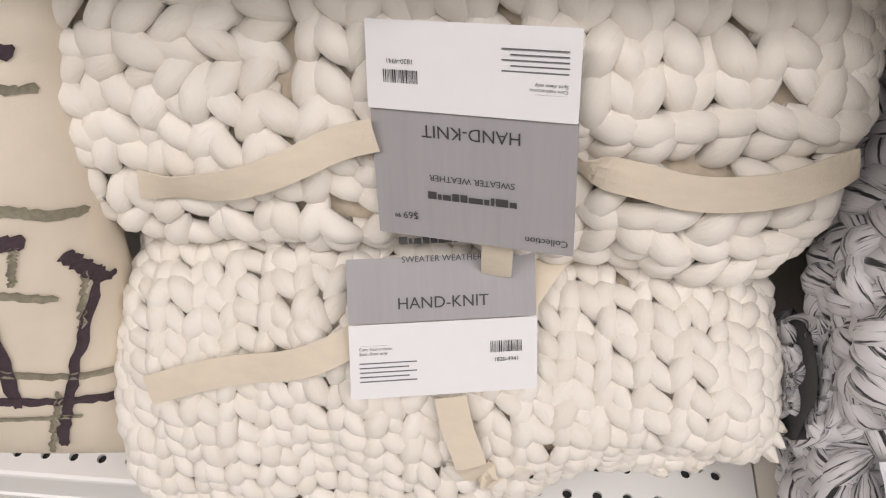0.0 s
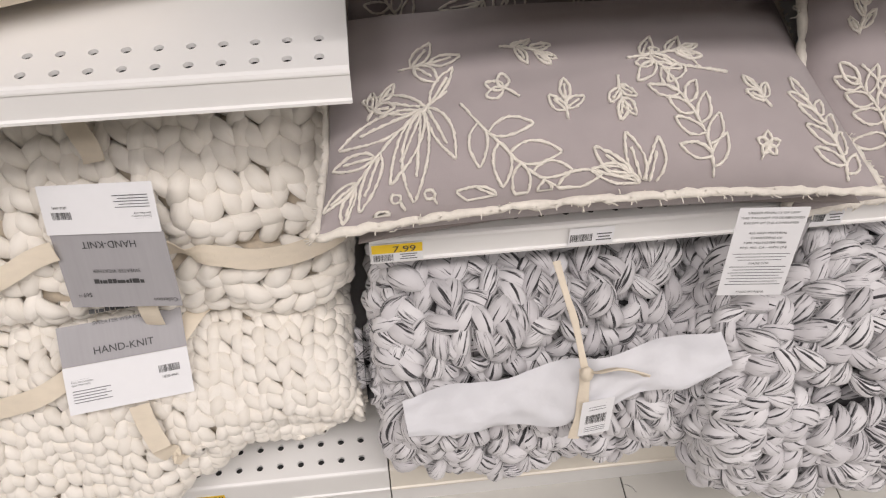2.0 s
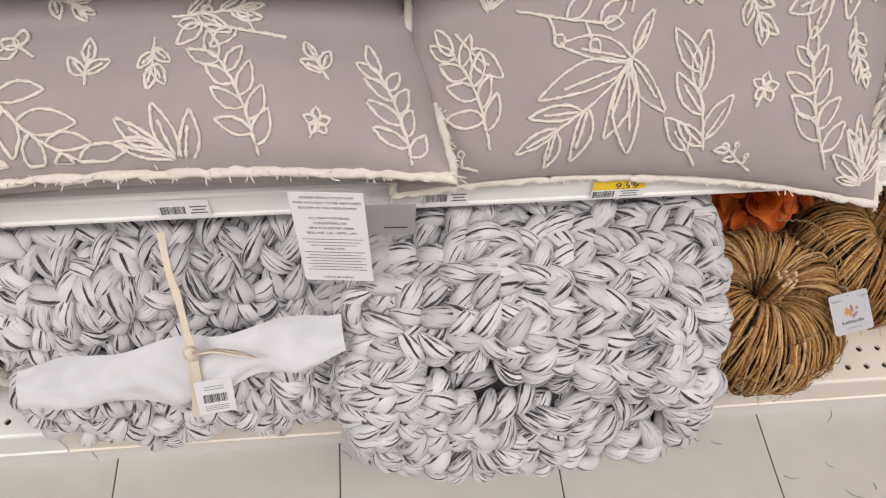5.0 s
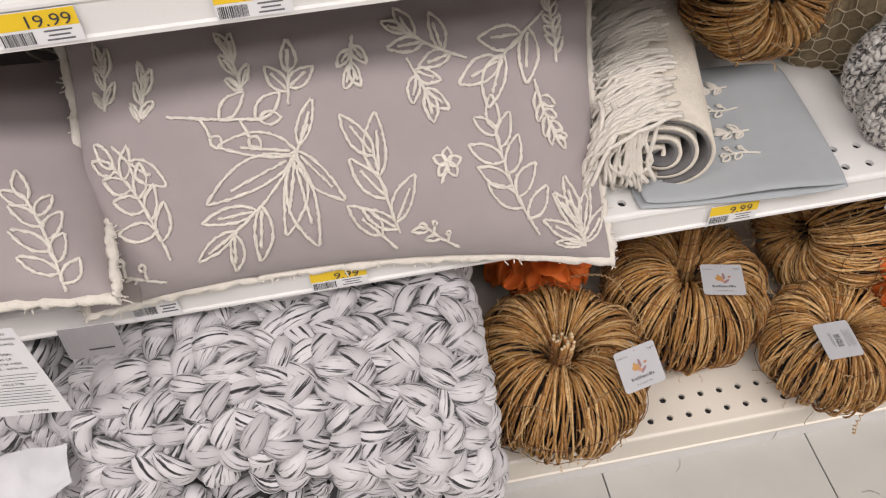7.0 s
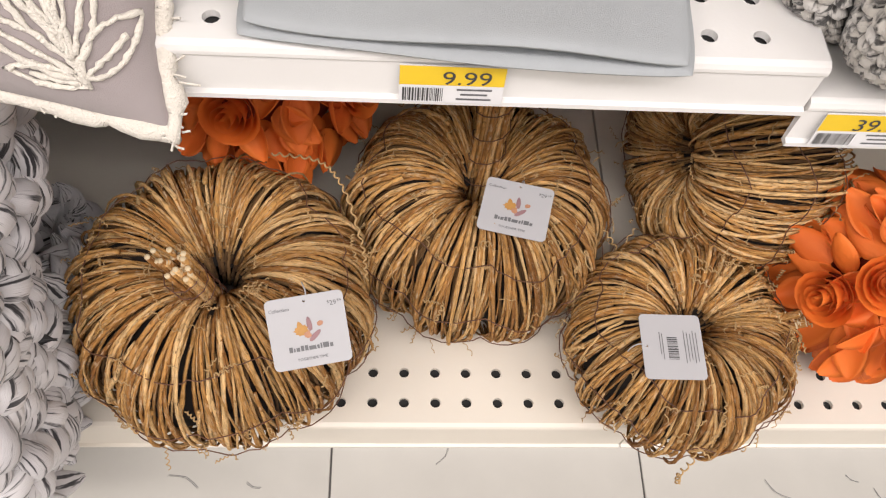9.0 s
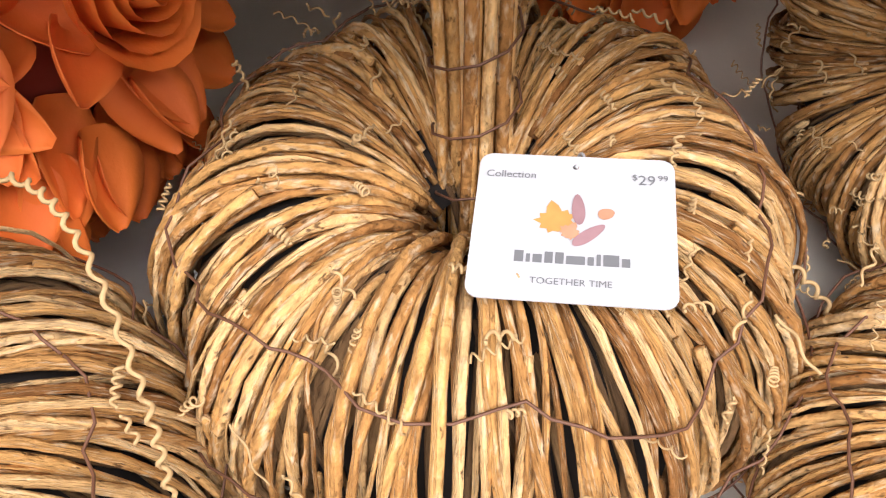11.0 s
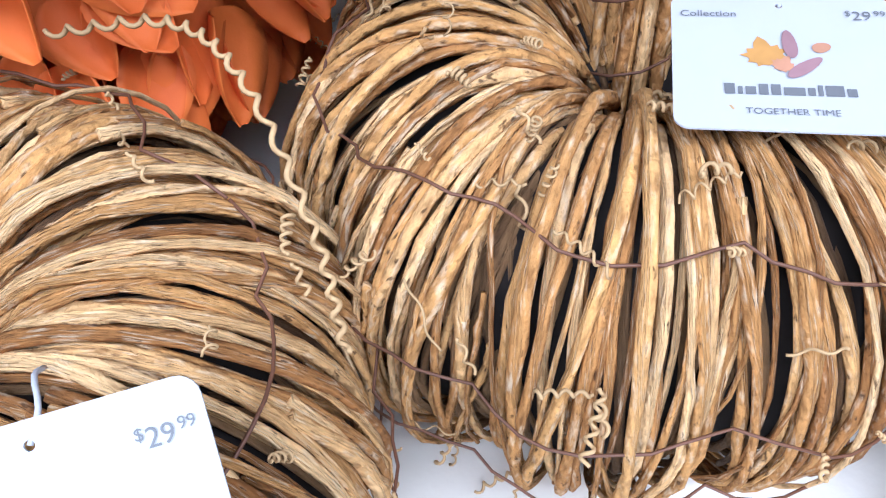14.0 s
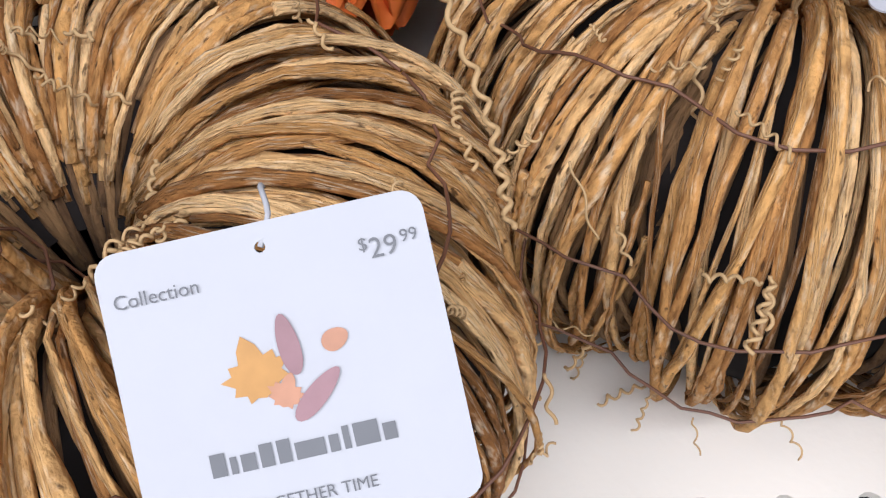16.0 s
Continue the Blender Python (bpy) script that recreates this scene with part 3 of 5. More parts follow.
def stitch_mesh(name, P, D, N, length, radius, mat, seed, seg=9, sides=8):
    """Plump tapered stitches at P lying along D, standing out along N."""
    rng = np.random.RandomState(seed)
    n = len(P)
    length, radius = np.broadcast_to(length, (n,)), np.broadcast_to(radius, (n,))
    W = np.cross(N, D)
    t = np.linspace(-1, 1, seg)
    shape = np.maximum(0.10, (1 - np.abs(t) ** 2.4)) ** 0.6
    lift = -1.0 * t ** 2
    bend = 0.35 * np.sin(t * 1.6)
    ang = np.arange(sides) * 2 * np.pi / sides
    fat = rng.uniform(0.86, 1.14, (n, 1))
    skew = rng.uniform(0.3, 1.0, (n, 1))
    C = P[:, None, :] + D[:, None, :] * (t * length[:, None] / 2)[:, :, None] + N[:, None, :] * (lift[None, :] * radius[:, None])[:, :, None] + W[:, None, :] * (bend[None, :] * skew * radius[:, None])[:, :, None]
    rr = radius[:, None] * shape[None, :] * fat
    V = C[:, :, None, :] + (rr[:, :, None] * np.cos(ang))[..., None] * W[:, None, None, :] + (rr[:, :, None] * 0.85 * np.sin(ang))[..., None] * N[:, None, None, :]
    V = V.reshape(-1, 3)
    i, j = np.meshgrid(np.arange(seg - 1), np.arange(sides), indexing="ij")
    k = (j + 1) % sides
    q = np.stack([i * sides + j, i * sides + k, (i + 1) * sides + k, (i + 1) * sides + j], -1).reshape(-1, 4)
    F = (q[None] + (np.arange(n) * seg * sides)[:, None, None]).reshape(-1, 4)
    uv = np.stack([np.tile(np.repeat(t * 1.2, sides), n), np.tile(np.tile(np.abs(np.arange(sides) / sides * 2 - 1), seg), n)], 1)
    return mesh_of(name, V, F.tolist(), mat, True, uv)


def knit_layout(roll, cw, rp, seed, across=None, jitter=0.12):
    """V stitches in columns over the roll: returns s, q and angle of each leg. across(s, q) picks stitches that run sideways."""
    rng = np.random.RandomState(seed)
    out = []
    for s in np.arange(cw / 2, roll.S, cw):
        ph = rng.uniform(0, rp * 0.3)
        for q in np.arange(rp / 2 + ph, roll.Q, rp):
            for side in (-1, 1):
                out.append((s + side * cw * 0.24, q, side * 0.54))
    a = np.array(out)
    keep = np.ones(len(a), bool)
    if across is not None:
        keep = ~across(a[:, 0], a[:, 1])
        side_rows = []
        for q in np.arange(cw / 2, roll.Q, cw):
            for s in np.arange(rp / 2, roll.S, rp):
                for side in (-1, 1):
                    side_rows.append((s, q + side * cw * 0.24, math.pi / 2 + side * 0.54))
        b = np.array(side_rows)
        a = np.concatenate([a[keep], b[across(b[:, 0], b[:, 1])]])
    a[:, 0] += rng.normal(0, cw * jitter * 0.5, len(a))
    a[:, 1] += rng.normal(0, rp * jitter, len(a))
    a[:, 2] += rng.normal(0, jitter * 1.3, len(a))
    return a


def knitted_blanket(name, roll, cw, rp, yarn, core_mat, label, seed, across=None, jitter=0.12, plump=1.0, long=1.72, uneven=0.0, inset=0.015, backing=False):
    t = thing(name, pose(0, 0, 0), label, "blanket", "folded blankets")
    # core is coloured darker than the yarn to paint shade between stitches
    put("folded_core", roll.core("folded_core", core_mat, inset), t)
    a = knit_layout(roll, cw, rp, seed, across, jitter)
    a = a[(a[:, 0] > 0.004) & (a[:, 0] < roll.S - 0.004) & (a[:, 1] > 0.003) & (a[:, 1] < roll.Q - 0.003)]
    p, e, f, n = roll.frame_at(a[:, 0], a[:, 1])
    p = p + n * np.random.RandomState(seed).normal(0, 1, len(p))[:, None] * uneven
    d = f * np.cos(a[:, 2])[:, None] + e * np.sin(a[:, 2])[:, None]
    stitches = put("knitted_stitches", stitch_mesh("knitted_stitches", p, d, n, rp * long, cw * 0.298 * plump, yarn, seed), t)
    stitches["kind"] = "stuff"
    if backing:
        a = knit_layout(roll, cw, rp, seed + 50, across, jitter)
        a[:, 0] += cw * 0.5
        a[:, 1] += rp * 0.5
        a = a[(a[:, 0] > 0.02) & (a[:, 0] < roll.S - 0.02) & (a[:, 1] > 0.003) & (a[:, 1] < roll.Q - 0.003)]
        p, e, f, n = roll.frame_at(a[:, 0], a[:, 1])
        d = f * np.cos(a[:, 2])[:, None] + e * np.sin(a[:, 2])[:, None]
        under = put("backing_stitches", stitch_mesh("backing_stitches", p - n * 0.0165, d, n, rp * long, cw * 0.29 * plump, yarn, seed + 50), t)
        under["kind"] = "stuff"
    return t


R_UP = Roll(-0.285, 0.216, [(0.62, 0.590), (0.50, 0.610), (0.42, 0.598), (0.372, 0.558), (0.338, 0.505), (0.318, 0.462), (0.305, 0.43), (0.308, 0.402), (0.335, 0.388), (0.45, 0.386)], 1.0, 0.006,
            dent=lambda x, y, z: 0.010 * np.exp(-((z - 0.455 - 0.02 * np.sin(x * 9)) / 0.012) ** 2) * (y < 0.4),
            droop=lambda x, y, z: 0.026 * np.clip((x + 0.02) / 0.2, 0, 1) * np.clip((0.48 - z) / 0.08, 0, 1) + 0.012 * np.clip((-0.12 - x) / 0.1, 0, 1) * np.clip((0.46 - z) / 0.06, 0, 1))
R_LOW = Roll(-0.262, 0.208, [(0.42, 0.378), (0.34, 0.376), (0.285, 0.366), (0.246, 0.340), (0.214, 0.30), (0.190, 0.25), (0.180, 0.21), (0.188, 0.182), (0.23, 0.170), (0.27, 0.168), (0.40, 0.168)], 4.0, 0.007,
             dent=lambda x, y, z: 0.07 * np.clip((x - 0.005) / 0.08, 0, 1) * np.clip((0.31 - z) / 0.12, 0, 1) + 0.024 * np.exp(-((x - 0.015) / 0.02) ** 2) * (z < 0.27),
             droop=lambda x, y, z: 0.018 * np.clip((x - 0.02) / 0.15, 0, 1) * np.clip((z - 0.30) / 0.06, 0, 1))
knitted_blanket("knitted_blanket", R_UP, 0.0335, 0.0236, M_CREAM_YARN, M_CREAM_GAP_SHADE, "folded chunky cream hand-knit blanket on another blanket", 11, across=lambda s, q: (s < 0.27) & (q < 0.33) | (s > 0.30) & (q > 0.34), jitter=0.11, plump=1.05, long=1.92, uneven=0.0014, inset=0.011)
knitted_blanket("knitted_blanket", R_LOW, 0.0262, 0.0182, M_CREAM_YARN, M_CREAM_GAP_SHADE, "folded chunky cream hand-knit blanket lying on base shelf", 12, jitter=0.11, plump=1.05, long=1.92, uneven=0.0012, inset=0.009)


def fold_line(x):
    """Height of the crease in the tied grey blanket, rising along the shelf."""
    return 0.330 + 0.23 * (x - 0.28)


R_G1 = Roll(0.244, 0.612, [(0.6, 0.45), (0.42, 0.455), (0.31, 0.44), (0.245, 0.41), (0.204, 0.36), (0.188, 0.31), (0.182, 0.26), (0.182, 0.215), (0.194, 0.182), (0.26, 0.172), (0.4, 0.170)], 2.0, 0.007,
           dent=lambda x, y, z: 0.046 * np.exp(-((z - fold_line(x)) / 0.030) ** 4) * (y < 0.4) + 0.012 * np.exp(-((x - 0.452) / 0.02) ** 2) * (z > 0.36))
R_G2 = Roll(0.600, 1.000, [(0.6, 0.455), (0.42, 0.462), (0.30, 0.448), (0.215, 0.42), (0.163, 0.37), (0.137, 0.32), (0.122, 0.27), (0.116, 0.22), (0.122, 0.178), (0.148, 0.152), (0.195, 0.158), (0.26, 0.172), (0.4, 0.172)], 3.0, 0.009,
           dent=lambda x, y, z: 0.070 * np.exp(-((z - 0.315 + 0.30 * (x - 0.80) + 16.0 * np.clip(x - 0.90, 0, 1) ** 2) / 0.021) ** 2) * np.clip((x - 0.66) / 0.06, 0, 1) * np.clip((0.985 - x) / 0.03, 0, 1) * (y < 0.3))
knitted_blanket("knitted_blanket", R_G1, 0.0370, 0.0265, M_MARL_YARN, M_GREY_GAP_SHADE, "folded chunky marled grey and white blanket tied with cream tape", 13, jitter=0.22, plump=1.10, long=1.72, uneven=0.0040, inset=0.020, backing=True)
knitted_blanket("knitted_blanket", R_G2, 0.0370, 0.0265, M_MARL_YARN, M_GREY_GAP_SHADE, "folded chunky marled grey and white blanket overhanging the shelf lip", 14, across=lambda s, q: s > -1, jitter=0.20, plump=1.10, long=1.72, uneven=0.0040, inset=0.020, backing=True)


def surface_band(roll, path, width, off, parent, name="ribbon", mat=M_RIBBON, n=30):
    """Band laid over a roll along (s, q) points."""
    sq = smooth_line(path, n)
    p, e, f, nn = roll.frame_at(sq[:, 0], sq[:, 1])
    p = p + nn * np.asarray(off)
    k = np.ones(9) / 9
    pad = np.pad(p, ((4, 4), (0, 0)), mode="reflect", reflect_type="odd")
    p = np.stack([np.convolve(pad[:, c], k, "valid") for c in range(3)], 1)
    t = np.gradient(p, axis=0)
    return put(name, ribbon(name, p, np.cross(nn, t), np.full(n, width), mat), parent)


def sq_near(roll, x, z):
    """(s, q) of the front of a roll at a given x and z."""
    s = float(np.interp((x - (roll.x0 + roll.x1) / 2) / ((roll.x1 - roll.x0) / 2), roll.xs, roll.s))
    q = np.linspace(0, roll.Q, 400)
    p = roll.at(np.full(400, s), q)
    cost = np.abs(p[:, 2] - z) + 0.15 * np.maximum(0, p[:, 1] - p[:, 1].min())
    return s, float(q[np.argmin(cost)])


def hang_card(name, m, label, category, w, h, mat, fold=0.0):
    t = thing(name, m, label, category)
    put("card", card_mesh("card", w, h, 0.0012, mat), t)
    return t


# belly bands of the cream blankets: grey card with a white end
tape = thing("ribbon_tie", pose(0, 0, 0), "cream twill ribbon tied round cream blanket", "ribbon", "blanket ribbons")
surface_band(R_UP, [sq_near(R_UP, x, z) for x, z in ((-0.222, 0.442), (-0.17, 0.452), (-0.11, 0.470), (-0.066, 0.488))], 0.021, 0.019, tape)
surface_band(R_UP, [sq_near(R_UP, x, z) for x, z in ((0.036, 0.482), (0.08, 0.464), (0.13, 0.456), (0.18, 0.460), (0.207, 0.474))], 0.022, 0.019, tape)
surface_band(R_UP, [sq_near(R_UP, x, z) for x, z in ((-0.035, 0.596), (-0.03, 0.582), (-0.015, 0.566), (-0.012, 0.556))], 0.022, 0.018, tape)
surface_band(R_UP, [sq_near(R_UP, x, z) for x, z in ((0.006, 0.437), (0.006, 0.425), (0.008, 0.412), (0.01, 0.402))], 0.020, 0.022, tape, n=14)
tape = thing("ribbon_tie", pose(0, 0, 0), "cream twill ribbon tied round lower cream blanket", "ribbon", "blanket ribbons")
surface_band(R_LOW, [sq_near(R_LOW, x, z) for x, z in ((-0.222, 0.318), (-0.16, 0.334), (-0.11, 0.348), (-0.076, 0.357))], 0.021, 0.019, tape)
surface_band(R_LOW, [sq_near(R_LOW, x, z) for x, z in ((0.022, 0.362), (0.05, 0.364), (0.08, 0.365))], 0.02, 0.018, tape)
surface_band(R_LOW, [sq_near(R_LOW, x, z) for x, z in ((-0.018, 0.325), (-0.012, 0.305), (0.0, 0.28), (0.006, 0.255))], 0.022, 0.019, tape)


def belly_band(corner_tl, corner_tr, corner_bl, upside, label):
    """Printed grey band with a white panel; its top edge may face down when the band is folded over."""
    tl, tr, bl = Vector(corner_tl), Vector(corner_tr), Vector(corner_bl)
    w, h = (tr - tl).length, (bl - tl).length
    m = frame_from((tr + bl) / 2, tr - tl, tl - bl)
    t = thing("belly_band", m, label, "label", "blanket labels")
    d = 1 if upside else -1
    cut, nominal = 0.050, 0.15
    put("grey_panel", card_mesh("grey_panel", w, h - cut, 0.001, M_CARD_GREY), t, pose(0, -d * cut / 2, 0))
    put("white_panel", card_mesh("white_panel", w, cut, 0.001, M_CARD), t, pose(0, d * (h - cut) / 2, 0.0008, d * -5, 0, 0), "white printed panel")
    turn = 180 if upside else 0
    yw = d * (h - cut) / 2
    lettering("HAND-KNIT", w * 0.088, 0, yw - d * cut * 0.74, M_INK, t, 0.0009, turn=turn)
    lettering("SWEATER WEATHER", w * 0.046, 0, yw - d * (cut * 0.66 + nominal * 0.22), M_INK, t, 0.0009, turn=turn)
    word_bars(0, yw - d * (cut * 0.66 + nominal * 0.30), nominal * 0.024, [w * q for q in (0.045, 0.018, 0.04, 0.035, 0.035, 0.07, 0.025, 0.018, 0.06, 0.035)], t, M_INK).location.z = 0.0006
    sx = -1 if upside else 1
    if upside:
        lettering("$69", w * 0.055, -w * 0.32, -h * 0.39, M_INK, t, 0.0012, turn=180)
        lettering("99", w * 0.034, -w * 0.39, -h * 0.395, M_INK, t, 0.0012, turn=180)
        lettering("Collection", w * 0.050, w * 0.37, -h * 0.44, M_INK, t, 0.0012, turn=180)
    pz = 0.0014
    b = barcode(sx * w * 0.33, yw - d * cut * 0.12, w * 0.17, cut * 0.16, t, 5)
    b.location.z = pz
    lettering("1820-4941", w * 0.032, sx * w * 0.33, yw - d * cut * -0.06, M_INK, t, 0.002, turn=turn)
    lettering("Throw", w * 0.026, sx * w * 0.40, yw - d * cut * 0.40, M_INK, t, 0.002, turn=turn)
    lettering("Blanket | 50 in x 60 in (127 cm x 152.4 cm)", w * 0.026, sx * w * 0.22, yw - d * cut * 0.31, M_INK, t, 0.002, turn=turn)
    lettering("Material Content:\n100% Polyester\nCare Instructions:\nSpot clean only", w * 0.024, -sx * w * 0.45, yw - d * cut * 0.20, M_INK, t, 0.002, "LEFT", turn)
    bars([(-sx * w * (0.30 + 0.02 * (i % 2)), yw + d * cut * (0.02 + 0.06 * i), w * (0.30 - 0.04 * (i % 2)), cut * 0.016) for i in range(5)], M_INK_GREY, t, z=pz)
    return t


belly_band((-0.080, 0.345, 0.550), (0.038, 0.319, 0.570), (-0.062, 0.287, 0.433), True, "grey and white printed paper band on cream blanket")
belly_band((-0.090, 0.278, 0.412), (0.032, 0.302, 0.400), (-0.082, 0.209, 0.351), False, "grey and white printed paper band on lower cream blanket")


# ---- embroidered cushions ----
def cushion_point(a, b, w, h, thick, side):
    """Point of a cushion at a, b in -1..1; side 1 is the upper face."""
    x = a * w / 2 * (1 - 0.055 * (1 - b * b))
    y = b * h / 2 * (1 - 0.14 * (1 - a * a))
    body = max(0.0, (1 - abs(a) ** 2.6)) * max(0.0, (1 - abs(b) ** 2.6))
    wr = 0.0016 * math.sin(9 * a + 4 * b) + 0.0012 * math.sin(17 * b - 6 * a)
    return Vector((x, y, side * (thick / 2 * body ** 0.48 + wr * body)))


def cushion_normal(a, b, w, h, thick):
    e = 0.01
    p = cushion_point(a, b, w, h, thick, 1)
    u = cushion_point(min(a + e, 1), b, w, h, thick, 1) - cushion_point(max(a - e, -1), b, w, h, thick, 1)
    v = cushion_point(a, min(b + e, 1), w, h, thick, 1) - cushion_point(a, max(b - e, -1), w, h, thick, 1)
    n = u.cross(v)
    return p, (n.normalized() if n.length > 1e-9 else Vector((0, 0, 1)))


def cushion_body(w, h, thick, mat, name="cover", n=44):
    V, F = [], []
    for side in (1, -1):
        for i in range(n + 1):
            for j in range(n + 1):
                a, b = math.sin((i / n - 0.5) * math.pi), math.sin((j / n - 0.5) * math.pi)
                V.append(cushion_point(a, b, w, h, thick, side))
    m = (n + 1) * (n + 1)
    for i in range(n):
        for j in range(n):
            k = i * (n + 1) + j
            F.append((k, k + n + 1, k + n + 2, k + 1))
            F.append((m + k, m + k + 1, m + k + n + 2, m + k + n + 1))
    me = mesh_of(name, V, F, mat, True)
    bm = bmesh.new()
    bm.from_mesh(me)
    bmesh.ops.remove_doubles(bm, verts=bm.verts[:], dist=1e-5)
    bm.to_mesh(me)
    bm.free()
    me.polygons.foreach_set("use_smooth", [True] * len(me.polygons))
    return me


def sprig_lines(kind, length, rnd):
    """Stem and pointed leaf outlines of one sprig growing along +y from the origin, as flat lines."""
    lines = []
    bow = rnd.uniform(-0.10, 0.10) * length

    def stem(t):
        return np.array([bow * math.sin(t * math.pi * 0.9), t * length])

    def stalk(t0, t1, n=12):
        lines.append(np.array([stem(t) for t in np.linspace(t0, t1, n)]))

    def leaf(base, turn, size, fat=0.34, vein=False):
        c, s = math.cos(turn), math.sin(turn)
        curve = rnd.uniform(-0.06, 0.06)
        pts = []
        for i in range(17):
            k = i / 8 - 1
            u = 1 - abs(k)
            v = math.copysign(math.sin(math.pi * u ** 0.85) ** 0.85 if u > 0 else 0.0, k)
            x, y = u * size, (v * fat / 2 + curve * math.sin(math.pi * u)) * size
            pts.append(base + np.array([x * -s - y * c, x * c - y * s]))
        lines.append(np.array(pts))
        if vein:
            lines.append(np.array([base + np.array([-s, c]) * size * q for q in (0.08, 0.3, 0.52, 0.72)]))

    if kind == "fern":
        stalk(0, 0.92)
        for i in range(4):
            t = 0.22 + 0.58 * i / 3
            for sd in (-1, 1):
                leaf(stem(t + 0.05 * sd), sd * rnd.uniform(0.62, 0.95), length * rnd.uniform(0.27, 0.34) * (1.1 - 0.3 * t), 0.42)
        leaf(stem(0.88), rnd.uniform(-0.2, 0.2), length * 0.26, 0.42)
    elif kind == "palm":
        stalk(0.0, 0.92, 16)
        for t, tr, sz in ((0.70, 2.62, 0.62), (0.74, 2.10, 0.50), (0.72, -2.65, 0.52), (0.70, -2.28, 0.62), (0.74, -1.75, 0.44), (0.78, 0.30, 0.30), (0.30, 2.35, 0.36), (0.34, -2.55, 0.40), (0.12, 2.85, 0.32), (0.10, -2.5, 0.30)):
            leaf(stem(t), tr, length * sz, 0.29, True)
    elif kind == "fan":
        stalk(-0.10, 0.55)
        for t, tr, sz in ((0.0, 0.95, 0.80), (0.15, 0.50, 0.78), (0.30, 0.15, 0.74), (0.12, -0.45, 0.80), (0.0, -0.95, 0.78), (0.35, 0.62, 0.55), (-0.06, 1.4, 0.55)):
            leaf(stem(t), tr, length * sz, 0.32, True)
    elif kind == "berry":
        stalk(0, 1, 9)
        for i, t in enumerate((0.35, 0.55, 0.75, 0.92)):
            sd = 1 if i % 2 else -1
            if i % 2:
                leaf(stem(t), sd * 0.8, length * 0.36, 0.46)
            else:
                e = stem(t) + np.array([-sd * 0.17, 0.10]) * length
                lines.append(np.array([stem(t), (stem(t) + e) / 2 + 0.01 * length, e]))
                leaf(e, sd * 0.7, length * 0.15, 0.75)
        leaf(stem(0.96), 0.1, length * 0.22, 0.6)
    elif kind == "leaf":
        stalk(0, 0.42, 6)
        leaf(stem(0.36), rnd.uniform(-0.3, 0.3), length * 0.72, 0.42)
        lines.append(np.array([stem(0.40), stem(0.6), stem(0.78)]))
    elif kind == "bud":
        stalk(0, 0.55, 6)
        for tr in (-1.0, 0.05, 0.9):
            leaf(stem(0.45), tr, length * 0.5, 0.6)
    elif kind == "flower":
        for k in range(5):
            leaf(stem(0.5), k * 1.257 + 0.3, length * 0.55, 0.65)
        lines.append(np.array([stem(0.5), stem(0.2), stem(-0.3)]))
    elif kind == "hang":
        stalk(0, 0.62, 9)
        for t, tr, sz in ((0.22, 0.75, 0.46), (0.30, -0.70, 0.44), (0.55, 0.42, 0.48), (0.60, -0.30, 0.46)):
            leaf(stem(t), tr, length * sz, 0.46, True)
    elif kind == "tri":
        stalk(0, 0.6, 7)
        for t, tr, sz in ((0.22, 0.85, 0.55), (0.28, -0.85, 0.55), (0.52, 0.10, 0.52)):
            leaf(stem(t), tr, length * sz, 0.48, True)
    elif kind == "yfern":
        stalk(0, 0.72, 9)
        for t, tr, sz in ((0.04, 0.75, 0.34), (0.10, -0.62, 0.42), (0.32, 0.50, 0.42), (0.50, -0.20, 0.48), (0.66, 0.45, 0.40)):
            leaf(stem(t), tr, length * sz, 0.36, True)
    else:
        stalk(0, 0.8, 9)
        for t, tr, sz in ((0.2, 0.8, 0.42), (0.3, -0.8, 0.44), (0.55, 0.6, 0.42), (0.66, -0.5, 0.40), (0.78, 0.05, 0.30)):
            leaf(stem(t), tr, length * sz, 0.40, True)
    return lines


def cloth_arc(breadth, thick):
    """From metres along the bulging cloth to the flat -1..1 parameter."""
    u = np.linspace(0, 1, 400)
    z = thick / 2 * np.maximum(0, 1 - u ** 2.6) ** 0.48
    s = np.concatenate([[0], np.cumsum(np.hypot(np.diff(u * breadth / 2), np.diff(z)))])
    return lambda m: math.copysign(float(np.interp(abs(m), s, u)), m)


